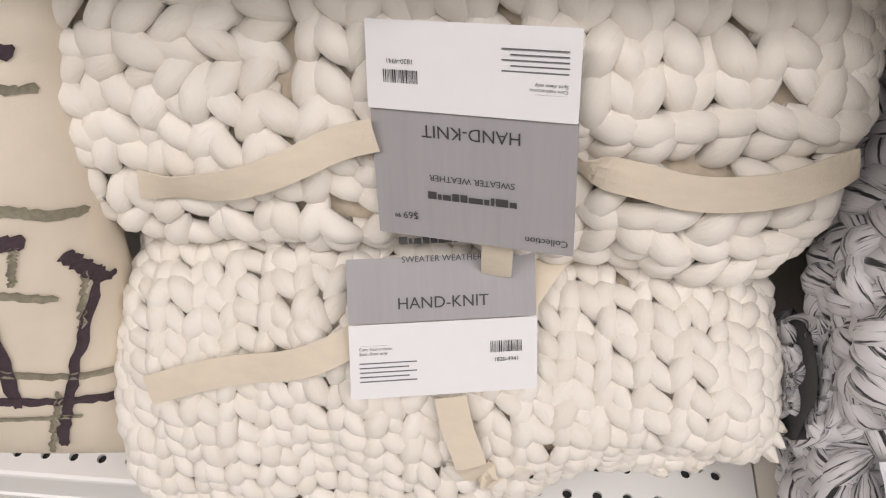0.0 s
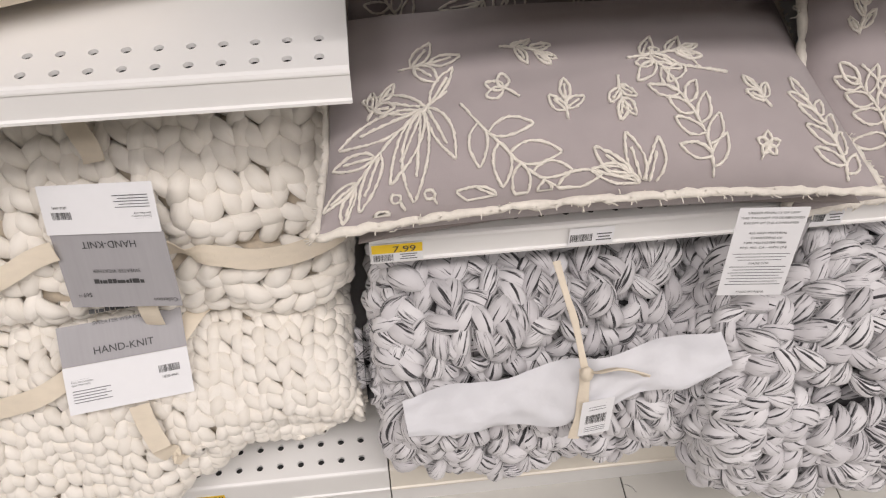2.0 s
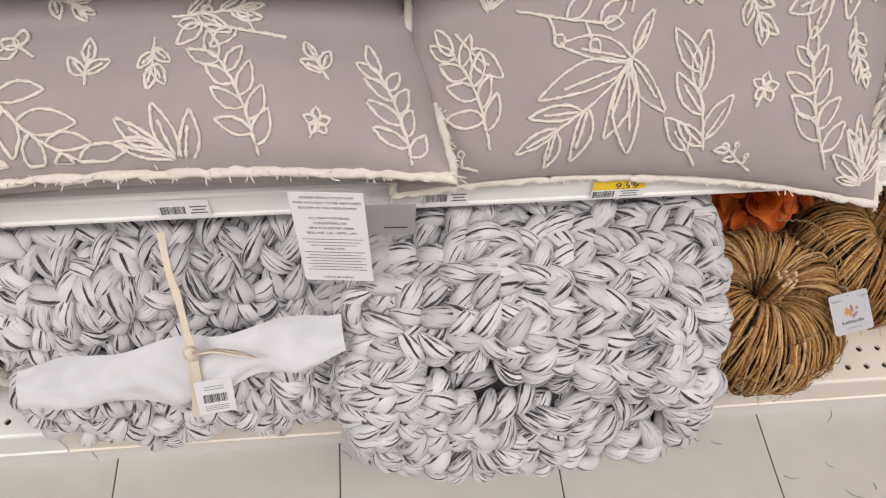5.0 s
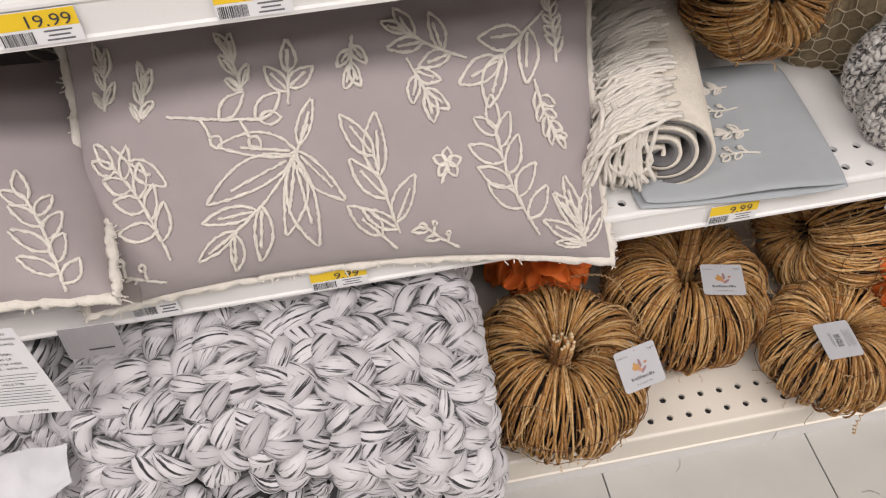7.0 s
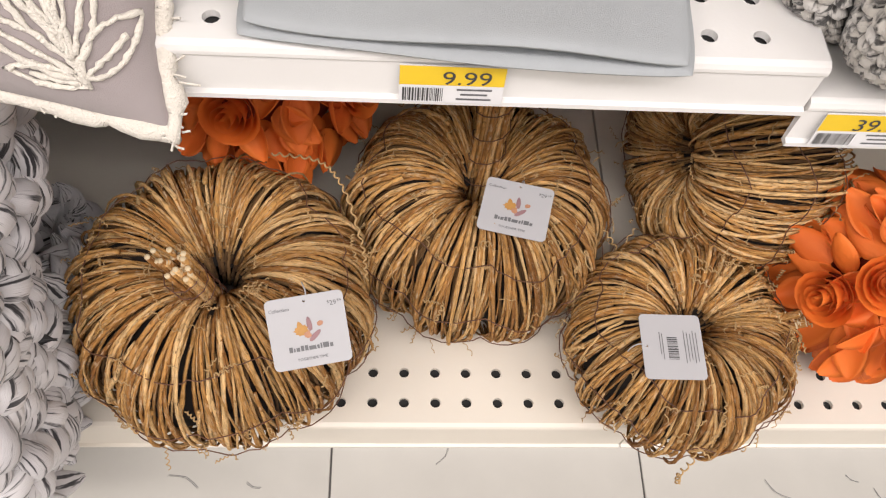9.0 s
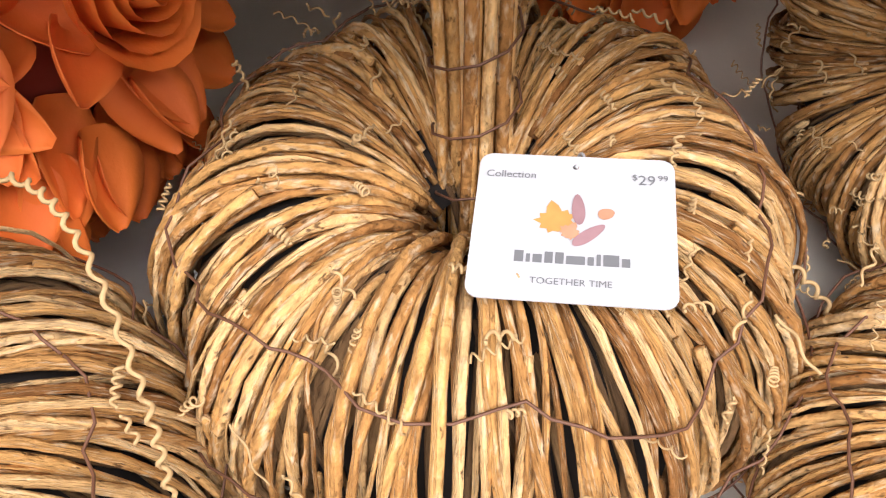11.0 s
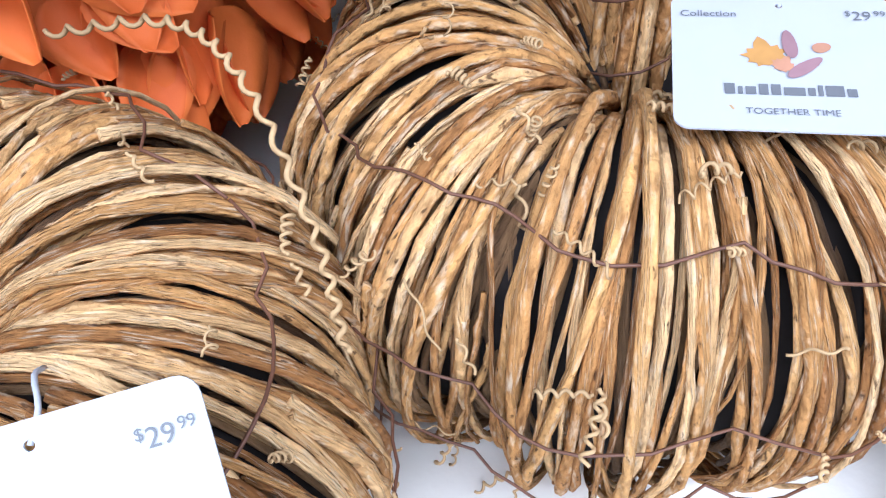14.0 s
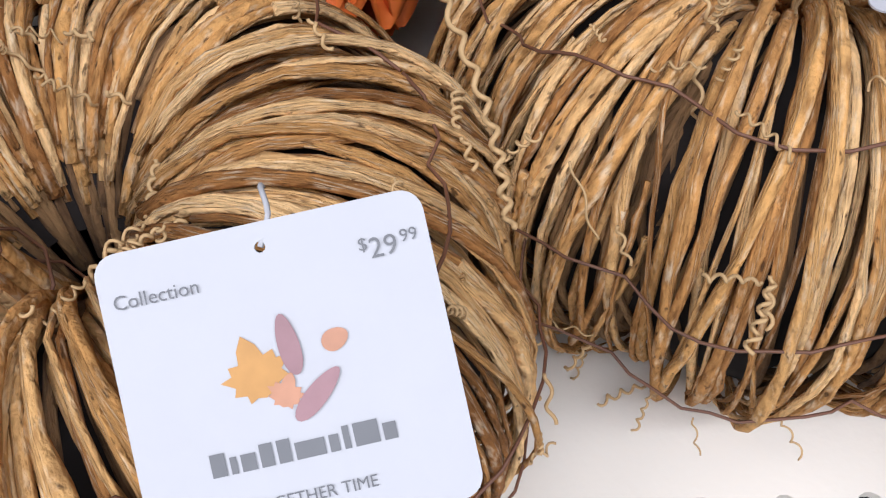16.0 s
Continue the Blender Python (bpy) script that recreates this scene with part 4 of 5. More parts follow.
def embroidered_cushion(m, w, h, thick, motifs, label, seed, dense=9):
    """Cotton cushion with tufted sprigs and a frayed edge. motifs: kind, metres along the cloth from its middle, degrees, length."""
    rnd = random.Random(seed)
    rng = np.random.RandomState(seed)
    t = thing("cushion", m, label, "cushion", "embroidered cushions")
    put("cover", cushion_body(w, h, thick, M_PILLOW), t)
    to_a, to_b = cloth_arc(w, thick), cloth_arc(h * 0.86, thick)
    for kind, a0, b0, deg, length in motifs:
        lines3, rad = [], []
        c, s = math.cos(radians(deg)), math.sin(radians(deg))
        for ln in sprig_lines(kind, length, rnd):
            if len(ln) < 2:
                continue
            fine = smooth_line(ln, max(6, int(np.linalg.norm(np.diff(ln, axis=0), axis=1).sum() / 0.0024)))
            pts = []
            for x, y in fine:
                a = to_a(a0 + x * c + y * s)
                b = to_b(b0 - x * s + y * c)
                if abs(a) > 0.985 or abs(b) > 0.985:
                    continue
                p, n = cushion_normal(a, b, w, h, thick)
                pts.append(np.array(p + n * 0.0012) + rng.normal(0, 0.00022, 3))
            if len(pts) > 3:
                lines3.append(np.array(pts))
                rad.append(0.00140 * rng.uniform(0.65, 1.35, len(pts)))
        if lines3:
            sprig = put("embroidered_sprig", tubes("embroidered_sprig", lines3[:1], rad[:1], M_TUFT, 5), t)
            for ln, rd in zip(lines3[1:], rad[1:]):
                put("leaf", tubes("leaf", [ln], [rd], M_TUFT, 5), sprig)
    edge, frays, frad = [], [], []
    N = 260
    for i in range(N + 1):
        u = i / N * 4
        k, f = int(u) % 4, (u - int(u)) * 2 - 1
        a, b = ((f, -1), (1, f), (-f, 1), (-1, -f))[k]
        p = np.array(cushion_point(a, b, w, h, thick, 1))
        out = np.array([p[0], p[1], 0])
        out /= np.linalg.norm(out) + 1e-9
        p = p + out * 0.003 + rng.normal(0, 0.0009, 3)
        edge.append(p)
        for _ in range(3):
            d = out * rng.uniform(0.5, 1.0) + rng.normal(0, 0.45, 3)
            q = p + rng.normal(0, 0.002, 3)
            frays.append(np.array([q, q + d * 0.0025, q + d * 0.005 + rng.normal(0, 0.0012, 3)]))
            frad.append(0.0007)
    put("frayed_trim", tubes("frayed_trim", [np.array(edge)], [0.0042 * rng.uniform(0.75, 1.35, len(edge))], M_TUFT, 7), t)
    f = put("loose_threads", tubes("loose_threads", frays, frad, M_TUFT, 3, False), t)
    f["kind"] = "stuff"
    return t


MOTIFS_1 = [("palm", -0.234, -0.111, 54, 0.133), ("berry", -0.12, -0.145, -85, 0.075), ("leaf", -0.079, -0.145, -58, 0.052), ("fern", -0.127, -0.052, 132, 0.14), ("bud", -0.073, -0.054, -59, 0.037), ("tri", -0.032, -0.08, 9, 0.04),
            ("fan", 0.038, -0.145, -43, 0.061), ("fern", 0.098, -0.145, -20, 0.102), ("flower", 0.143, -0.115, 19, 0.02), ("hang", 0.022, -0.038, 176, 0.043), ("berry", 0.13, -0.035, -84, 0.076), ("tri", 0.162, -0.07, -22, 0.035),
            ("fern", 0.223, -0.145, -14, 0.101), ("bud", 0.152, -0.145, -90, 0.01), ("leafy", 0.035, -0.02, 74, 0.072), ("tri", -0.216, -0.042, 52, 0.039), ("tri", -0.182, 0.002, 92, 0.058),
            ("leafy", -0.082, 0.011, 115, 0.052)]
MOTIFS_2 = [("palm", -0.116, -0.111, 39, 0.131), ("yfern", 0.036, -0.121, -11, 0.109), ("fern", 0.164, -0.128, -17, 0.111), ("flower", 0.077, -0.072, 22, 0.024), ("berry", 0.089, -0.143, -49, 0.04), ("leaf", 0.033, -0.14, -41, 0.059),
            ("fern", -0.161, -0.117, -34, 0.102), ("leaf", -0.205, -0.023, 123, 0.053), ("berry", -0.152, -0.007, 95, 0.081), ("yfern", -0.086, 0.007, -11, 0.048), ("tri", -0.05, -0.005, 7, 0.049), ("hang", 0.009, 0.047, -176, 0.042),
            ("hang", 0.053, 0.025, 154, 0.054), ("leafy", 0.107, 0.022, -62, 0.074), ("hang", 0.183, 0.054, -132, 0.094), ("fern", 0.17, 0.002, 153, 0.055), ("fan", 0.212, -0.135, -9, 0.061), ("yfern", -0.177, -0.009, 17, 0.043),
            ("yfern", -0.208, 0.002, 4, 0.047), ("berry", -0.167, -0.14, -68, 0.052), ("fern", 0.195, 0.014, -11, 0.048)]


def resting(x, y, z, tilt, turn=0, lean=0):
    return Matrix.Translation((x, y, z)) @ pose(0, 0, 0, 0, 0, turn) @ pose(0, 0, 0, tilt, lean, 0)


embroidered_cushion(resting(0.452, 0.353, 0.600, 5, 0), 0.505, 0.278, 0.138, MOTIFS_1, "mauve-grey lumbar cushion with cream tufted leaves and frayed edge", 21)
embroidered_cushion(resting(0.905, 0.368, 0.622, 46, -1.2, 4.2), 0.475, 0.335, 0.135, MOTIFS_2, "mauve-grey lumbar cushion with cream leaf embroidery leaning on shelf", 22)
embroidered_cushion(resting(0.47, 0.615, 0.665, 76, 0), 0.48, 0.29, 0.10, MOTIFS_2[:9], "mauve-grey embroidered cushion standing at back of shelf", 23)
under = thing("cushion", resting(0.472, 0.408, 0.554, 2), "plain taupe cushion lying beneath embroidered cushion", "cushion")
put("cover", cushion_body(0.48, 0.34, 0.070, M_UNDER), under)


def law_tag(tl, tr, bl, label):
    tl, tr, bl = Vector(tl), Vector(tr), Vector(bl)
    w, h = (tr - tl).length, (bl - tl).length
    t = thing("care_tag", frame_from((tr + bl) / 2, tr - tl, tl - bl), label, "tag")
    put("cloth", card_mesh("cloth", w, h, 0.001, M_CARD), t)
    y = h * 0.45
    for i, line in enumerate(("UNDER PENALTY OF LAW", "THIS TAG NOT TO BE REMOVED", "EXCEPT BY THE CONSUMER", "", "ALL NEW MATERIAL", "CONSISTING OF", "100% POLYESTER FIBER", "REG. NO. CA - 44736 (IN)")):
        if line:
            lettering(line, w * 0.062, 0, y - i * h * 0.054, M_INK, t, 0.0008)
    bars([(0, y - h * (0.45 + 0.035 * i), w * (0.85 - 0.1 * (i % 3)), h * 0.006) for i in range(3)], M_INK_GREY, t, z=0.0007)
    lettering("MADE FOR", w * 0.062, 0, y - h * 0.56, M_INK, t, 0.0008)
    bars([(0, y - h * (0.60 + 0.035 * i), w * (0.85 - 0.12 * (i % 2)), h * 0.007) for i in range(7)], M_INK_GREY, t, z=0.0007)
    lettering("MADE IN INDIA", w * 0.062, 0, -h * 0.455, M_INK, t, 0.0008)
    return t


law_tag((0.563, 0.208, 0.588), (0.624, 0.200, 0.591), (0.580, 0.196, 0.478), "white printed cloth care tag hanging from cushion seam")
law_tag((-0.238, 0.262, 0.735), (-0.180, 0.258, 0.735), (-0.233, 0.250, 0.645), "white printed cloth care tag hanging over upper shelf lip")
grey_tag = hang_card("care_tag", frame_from((0.652, 0.245, 0.497), (1, 0, -0.05), (0, 0.1, 1)), "grey paper tag hanging below cushion", "tag", 0.048, 0.040, M_CARD_GREY)
bars([(0.006, -0.010, 0.022, 0.002)], M_INK, grey_tag)

# plaid cushion beside the blankets
plaid = thing("cushion", resting(-0.455, 0.290, 0.366, 72, 4), "beige cushion with dark brushed plaid lines on base shelf", "cushion")
PW, PH, PT = 0.41, 0.42, 0.17
put("cover", cushion_body(PW, PH, PT, M_BEIGE), plaid)


def brush_stroke(a0, b0, a1, b1, width, mat, seed):
    rng = np.random.RandomState(seed)
    pts, dirs, ws = [], [], []
    n = 26
    for i in range(n):
        f = i / (n - 1)
        a, b = a0 + (a1 - a0) * f + rng.normal(0, 0.003), b0 + (b1 - b0) * f + rng.normal(0, 0.003)
        p, nn = cushion_normal(a, b, PW, PH, PT)
        q, _ = cushion_normal(a + (b1 - b0) * 0.01, b - (a1 - a0) * 0.01, PW, PH, PT)
        pts.append(p + nn * 0.0012)
        dirs.append(q - p)
        ws.append(width * rng.uniform(0.8, 1.15) * (0.5 if i in (0, n - 1) else 1))
    put("brush_stroke", ribbon("brush_stroke", pts, dirs, ws, mat, 0.0006), plaid)


for i, (a0, b0, a1, b1, w, dark) in enumerate((
        (0.96, 0.0, 0.66, -0.74, 0.008, 1), (0.91, 0.15, 0.985, -0.03, 0.012, 1), (0.45, -0.36, 0.94, -0.51, 0.008, 1), (0.6, 0.5, 0.98, 0.25, 0.008, 0), (0.5, 0.2, 0.86, 0.0, 0.006, 0),
        (0.45, -0.2, 0.98, -0.4, 0.006, 0), (0.94, 0.05, 0.89, -0.15, 0.005, 0), (0.55, 0.35, 0.83, 0.24, 0.011, 1), (0.8, 0.24, 0.76, 0.1, 0.005, 0), (0.4, -0.47, 0.79, -0.56, 0.004, 0),
        (0.6, 0.94, 0.9, 0.8, 0.010, 1), (0.6, 0.85, 0.94, 0.68, 0.006, 0), (0.6, -0.8, 0.76, -0.4, 0.004, 0), (0.74, 0.75, 0.62, -0.45, 0.009, 1), (0.2, -0.9, 0.26, 0.3, 0.007, 1), (-0.2, -0.9, -0.15, 0.9, 0.005, 0), (-0.6, 0.1, 0.3, -0.05, 0.008, 1))):
    brush_stroke(a0, b0, a1, b1, w, M_STROKE_DARK if dark else M_STROKE_GREEN, 40 + i)

# pale cushion on the upper shelf
pale = thing("cushion", resting(-0.18, 0.46, 0.782, 3, 22), "plain pale cream cushion on white upper shelf", "cushion")
put("cover", cushion_body(0.50, 0.42, 0.12, M_BEIGE), pale)

# ---- tissue, tie and ticket on the marled blanket ----
tissue = thing("tissue_wrap", pose(0, 0, 0), "crumpled white tissue paper band round grey blanket", "tissue paper")
V, rngt = [], np.random.RandomState(9)
TN, TR = 60, 12
lift = rngt.normal(0, 1, (TR, TN))
for _ in range(3):
    lift = (lift + np.roll(lift, 1, 0) + np.roll(lift, 1, 1) + np.roll(lift, -1, 1)) / 4
for k in range(TR):
    f = k / (TR - 1)
    for i in range(TN):
        x = 0.262 + 0.338 * i / (TN - 1)
        top = fold_line(x) + 0.002
        low = top - 0.020 - 0.034 * math.exp(-((x - 0.43) / 0.085) ** 2) - 0.006 * math.sin(x * 70) * (i % 60 > 30)
        z = top + (low - top) * f ** 1.35
        y = 0.206 - 0.040 * math.sin(f * math.pi / 2) - 0.004 * math.sin(x * 55 + 3 * f)
        V.append((x + 0.004 * f, y - 0.004 * lift[k, i], z + 0.004 * lift[k, i]))
F = [(k * TN + i, k * TN + i + 1, (k + 1) * TN + i + 1, (k + 1) * TN + i) for k in range(TR - 1) for i in range(TN - 1)]
put("paper", mesh_of("paper", V, F, M_TISSUE, True), tissue)
tie = thing("ribbon_tie", pose(0, 0, 0), "knotted cream cotton tape round marled grey blanket", "ribbon", "blanket ribbons")


def cotton_tape(name, pts, width, across, n=22):
    line = smooth_line(pts, n)
    wide = np.full(n, width) * (1 - 0.18 * np.abs(np.sin(np.linspace(0, 7, n))))
    return put(name, ribbon(name, line, np.tile(across, (n, 1)), wide, M_RIBBON, 0.0016), tie)


cotton_tape("tape", [(0.432, 0.270, 0.462), (0.438, 0.240, 0.444), (0.445, 0.218, 0.424), (0.450, 0.196, 0.400), (0.453, 0.184, 0.384)], 0.008, (1, 0.1, 0.1))
cotton_tape("tape", [(0.453, 0.184, 0.386), (0.452, 0.172, 0.360), (0.449, 0.160, 0.330), (0.444, 0.152, 0.300)], 0.013, (1, -0.2, 0.1))
cotton_tape("tape", [(0.453, 0.182, 0.384), (0.462, 0.168, 0.402), (0.480, 0.166, 0.408), (0.502, 0.166, 0.398), (0.516, 0.170, 0.384)], 0.012, (0.2, -0.6, 0.8))
cotton_tape("tape", [(0.516, 0.171, 0.383), (0.500, 0.174, 0.392), (0.480, 0.176, 0.396), (0.462, 0.178, 0.388)], 0.011, (0.2, -0.6, 0.8))
bm = bmesh.new()
bmesh.ops.create_icosphere(bm, subdivisions=3, radius=0.0085)
for v in bm.verts:
    v.co = Vector((0.453 + v.co.x * 0.85, 0.178 + v.co.y * 0.75, 0.386 + v.co.z * 1.2 + 0.0012 * math.sin(v.co.x * 900)))
part("knot", bm, M_RIBBON, tie, "", True)
ticket = hang_card("price_ticket", frame_from((0.467, 0.160, 0.328), (0.040, 0.006, -0.003), (0.002, 0.016, 0.07)), "white barcode ticket on cotton tape", "ticket", 0.037, 0.052, M_CARD)
barcode(0, -0.002, 0.024, 0.013, ticket, 8)
bars([(0, 0.016 - 0.004 * i, 0.02, 0.0008) for i in range(2)] + [(0, -0.014 - 0.003 * i, 0.024, 0.0008) for i in range(3)], M_INK_GREY, ticket)


# ---- price labels on the shelf edges ----
def price_label(x0, x1, y, z, price, seed, width_only=False):
    w, h = x1 - x0, 0.024
    t = thing("price_label", frame_from(((x0 + x1) / 2, y - 0.0012, z), (1, 0, 0), (0, 0.06, 1)), "white shelf price label with yellow price band" if price else "white barcode shelf label", "price label", "shelf price labels")
    put("card", card_mesh("card", w, h, 0.0008, M_CARD), t)
    if price:
        bars([(0, h * 0.24, w, h * 0.5)], M_YELLOW, t, "yellow_band")
        lettering(price, h * 0.50, w * 0.14, h * 0.18, M_INK, t, 0.0009, squash=1.15)
        barcode(-w * 0.27, -h * 0.27, w * 0.4, h * 0.36, t, seed)
        bars([(w * 0.22, -h * (0.12 + 0.13 * i), w * (0.34 - 0.08 * (i % 2)), h * 0.05) for i in range(3)], M_INK_GREY, t)
    else:
        barcode(-w * 0.22, -h * 0.05, w * 0.5, h * 0.42, t, seed)
        bars([(w * 0.28, h * (0.12 - 0.17 * i), w * (0.34 - 0.08 * (i % 2)), h * 0.07) for i in range(3)], M_INK_GREY, t)
    return t


for i, (x0, x1, y, z, price) in enumerate(((0.243, 0.293, LIP_U, 0.499, "7.99"), (0.440, 0.486, LIP_U, 0.499, ""), (0.686, 0.728, LIP_U, 0.499, ""), (0.848, 0.900, LIP_U, 0.499, "9.99"), (1.037, 1.081, LIP_U, 0.499, ""), (1.234, 1.283, LIP_U, 0.499, "9.99"), (1.447, 1.497, LIP_U, 0.474, "39.99"),
                                           (-0.146, -0.092, LIP_U, 0.700, "49.99"), (0.698, 0.749, LIP_U, 0.797, "19.99"), (0.832, 0.881, LIP_U, 0.797, "14.99"), (0.975, 1.022, LIP_U, 0.797, "14.99"), (-0.013, 0.034, LIP_B, 0.127, "39.99"))):
    price_label(x0, x1, y, z, price, 60 + i)


# ---- twig pumpkins ----
def pumpkin_point(theta, phi, R, H, lobes, depth, c=0.54):
    """theta: round the cross-section (90 top, 0 outside, -90 bottom), phi: azimuth. Base on z = 0."""
    groove = abs(math.cos(phi * lobes / 2))
    k = 1 - depth * (1 - groove ** 0.6)
    rho = (R * c + R * (1 - c) * math.cos(theta)) * (k if math.cos(theta) > -0.3 else 1)
    z = H / 2 + H / 2 * math.sin(theta) * (0.96 + 0.04 * k)
    return np.array([rho * math.cos(phi), rho * math.sin(phi), z])


def helix_tendril(p, direction, rng, length, coil, turns):
    d = direction / np.linalg.norm(direction)
    a = np.cross(d, [0.2, 0.5, 0.8])
    a /= np.linalg.norm(a)
    b = np.cross(d, a)
    n = int(turns * 9) + 4
    out = []
    for i in range(n):
        f = i / (n - 1)
        w = f * turns * 2 * math.pi
        out.append(p + d * length * f + (a * math.cos(w) + b * math.sin(w)) * coil * (0.5 + 0.5 * f) + np.array([0, 0, -0.25 * length * f * f]))
    return np.array(out)


def twig_pumpkin(m, R, H, lobes, count, seed, label, stem_top, depth=0.10, stem_r=0.012, tendrils=150):
    """Hollow pumpkin of bent twigs: a bundle per lobe, wire ties, curly tendrils and a bundled stem."""
    rng = np.random.RandomState(seed)
    t = thing("twig_pumpkin", m, label, "pumpkin", "twig pumpkins")
    # near-black sheet that paints the shade seen between the twigs
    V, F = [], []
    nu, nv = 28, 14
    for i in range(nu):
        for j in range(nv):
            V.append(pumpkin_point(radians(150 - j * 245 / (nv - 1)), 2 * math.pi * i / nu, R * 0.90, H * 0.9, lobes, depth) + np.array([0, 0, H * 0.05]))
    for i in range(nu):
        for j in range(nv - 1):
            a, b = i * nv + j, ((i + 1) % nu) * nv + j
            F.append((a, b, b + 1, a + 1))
    put("gap_shade_sheet", mesh_of("gap_shade_sheet", V, F, M_TWIG_GAP_SHADE, True), t)
    for lobe in range(lobes):
        per = count // lobes
        for k in range(per):
            phi0 = 2 * math.pi * (lobe + 0.5 + 0.96 * ((k + 0.5 + rng.uniform(-0.7, 0.7)) / per - 0.5)) / lobes + math.pi / lobes
            start, end = rng.uniform(122, 148), rng.uniform(-92, -60)
            if rng.rand() < 0.22:
                start = rng.uniform(20, 110)
            if rng.rand() < 0.18:
                end = rng.uniform(-40, 10)
            drift, wob, ph = rng.normal(0, 0.15), rng.normal(0, 0.025), rng.uniform(0, 6)
            out = rng.normal(-0.001, 0.0020) + (0.0030 if rng.rand() < 0.22 else 0)
            n = 20
            pts = []
            for i in range(n):
                f = i / (n - 1)
                th = radians(start + (end - start) * f)
                phi = phi0 + drift * (f - 0.5) + wob * math.sin(f * 4.5 + ph)
                p = pumpkin_point(th, phi, R, H, lobes, depth)
                o = np.array([math.cos(phi) * math.cos(th), math.sin(phi) * math.cos(th), math.sin(th)])
                pts.append(p + o * (out + 0.0010 * math.sin(f * 6 + ph)) + rng.normal(0, 0.00020, 3))
            r = rng.choice([0.0008, 0.0010, 0.0013, 0.0015, 0.0018])
            prof = r * (1 + 0.12 * np.sin(np.linspace(0, 19, n) + ph)) * np.linspace(1.08, 0.8, n)
            for knot in range(2):
                prof[rng.randint(3, n - 2)] *= 1.30
            prof[-1] *= 0.5
            put("twig", tubes("twig", [np.array(pts)], [prof], M_TWIG, 6), t)
    # crossed twigs of the inner layer, darkened in colour for shade in the gaps
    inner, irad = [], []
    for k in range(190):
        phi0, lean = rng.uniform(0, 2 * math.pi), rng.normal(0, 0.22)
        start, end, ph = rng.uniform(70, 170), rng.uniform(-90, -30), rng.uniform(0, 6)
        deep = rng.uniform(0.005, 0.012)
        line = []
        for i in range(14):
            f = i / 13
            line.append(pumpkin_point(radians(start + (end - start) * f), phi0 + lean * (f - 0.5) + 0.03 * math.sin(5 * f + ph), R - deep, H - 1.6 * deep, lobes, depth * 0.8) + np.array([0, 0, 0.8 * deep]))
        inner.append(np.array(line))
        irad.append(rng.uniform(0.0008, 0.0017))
    layer = put("inner_twig_layer", tubes("inner_twig_layer", inner, irad, M_INNER_SHADED, 5), t)
    layer["kind"] = "stuff"
    # ties of thin wire
    for th0 in (58, 12, -18):
        pts = []
        for i in range(90):
            phi = 2 * math.pi * i / 89
            th = radians(th0 + 7 * math.sin(phi * 3 + seed) + 4 * math.sin(phi * 7))
            p = pumpkin_point(th, phi, R + 0.0045, H + 0.006, lobes, depth * 0.7)
            pts.append(p + np.array([0, 0, -0.003]) + rng.normal(0, 0.0006, 3))
        put("wire_tie", tubes("wire_tie", [np.array(pts)], [0.00048], M_WIRE, 5), t)
    # tendrils
    curls, crad = [], []
    for i in range(tendrils):
        th, phi = radians(rng.uniform(-50, 130)), rng.uniform(0, 2 * math.pi)
        p = pumpkin_point(th, phi, R + 0.005, H + 0.008, lobes, depth)
        o = np.array([math.cos(phi) * math.cos(th), math.sin(phi) * math.cos(th), math.sin(th)])
        along = np.array([-math.sin(phi), math.cos(phi), 0]) * rng.uniform(-1, 1) + np.array([0, 0, rng.uniform(-1, 0.4)]) + o * 0.25
        curls.append(helix_tendril(p, along, rng, rng.uniform(0.005, 0.018), rng.uniform(0.0006, 0.0016), rng.uniform(1.5, 4.5)))
        crad.append(rng.uniform(0.00028, 0.00055))
    c = put("tendril_growth", tubes("tendril_growth", curls, crad, M_TENDRIL, 5), t)
    c["kind"] = "stuff"
    # stem
    if stem_top is not None:
        top = np.array(stem_top, float)
        base = np.array([top[0] * 0.15, top[1] * 0.15, H * 0.42])
        ax = top - base
        axn = ax / np.linalg.norm(ax)
        u = np.cross(axn, [0.3, 0.8, 0.2])
        u /= np.linalg.norm(u)
        v = np.cross(axn, u)
        lines, rad, ends = [], [], []
        for i in range(22):
            a, rr = rng.uniform(0, 6.28), stem_r * math.sqrt(rng.uniform(0.02, 1))
            off = (u * math.cos(a) + v * math.sin(a)) * rr
            tw = (u * math.cos(a + 0.7) + v * math.sin(a + 0.7)) * rr
            k = rng.uniform(0.9, 1.04)
            lines.append(np.array([base + off * 1.2, base + ax * 0.35 + (off + tw) / 2 * 0.9, base + ax * 0.7 + tw * 0.95, base + ax * k + tw]))
            rad.append(np.array([1, 1, 1, 0.95]) * rng.uniform(0.0017, 0.0026))
            ends.append(base + ax * k + tw)
        for ln, rd in zip(lines, rad):
            put("stem_twig", tubes("stem_twig", [smooth_line(ln, 8)], [rd[0]], M_TWIG, 6), t)
        put("cut_ends", tubes("cut_ends", [np.array([e - axn * 0.0005, e + axn * 0.0004]) for e in ends], [0.0019] * len(ends), M_PITH, 7), t, None, "pale cut twig ends")
        wr = []
        for i in range(46):
            f = i / 45
            a = f * 4.5 * 2 * math.pi
            wr.append(base + ax * (0.25 + 0.6 * f) + (u * math.cos(a) + v * math.sin(a)) * (stem_r + 0.0012))
        put("wire_tie", tubes("wire_tie", [np.array(wr)], [0.00048], M_WIRE, 5), t)
    return t


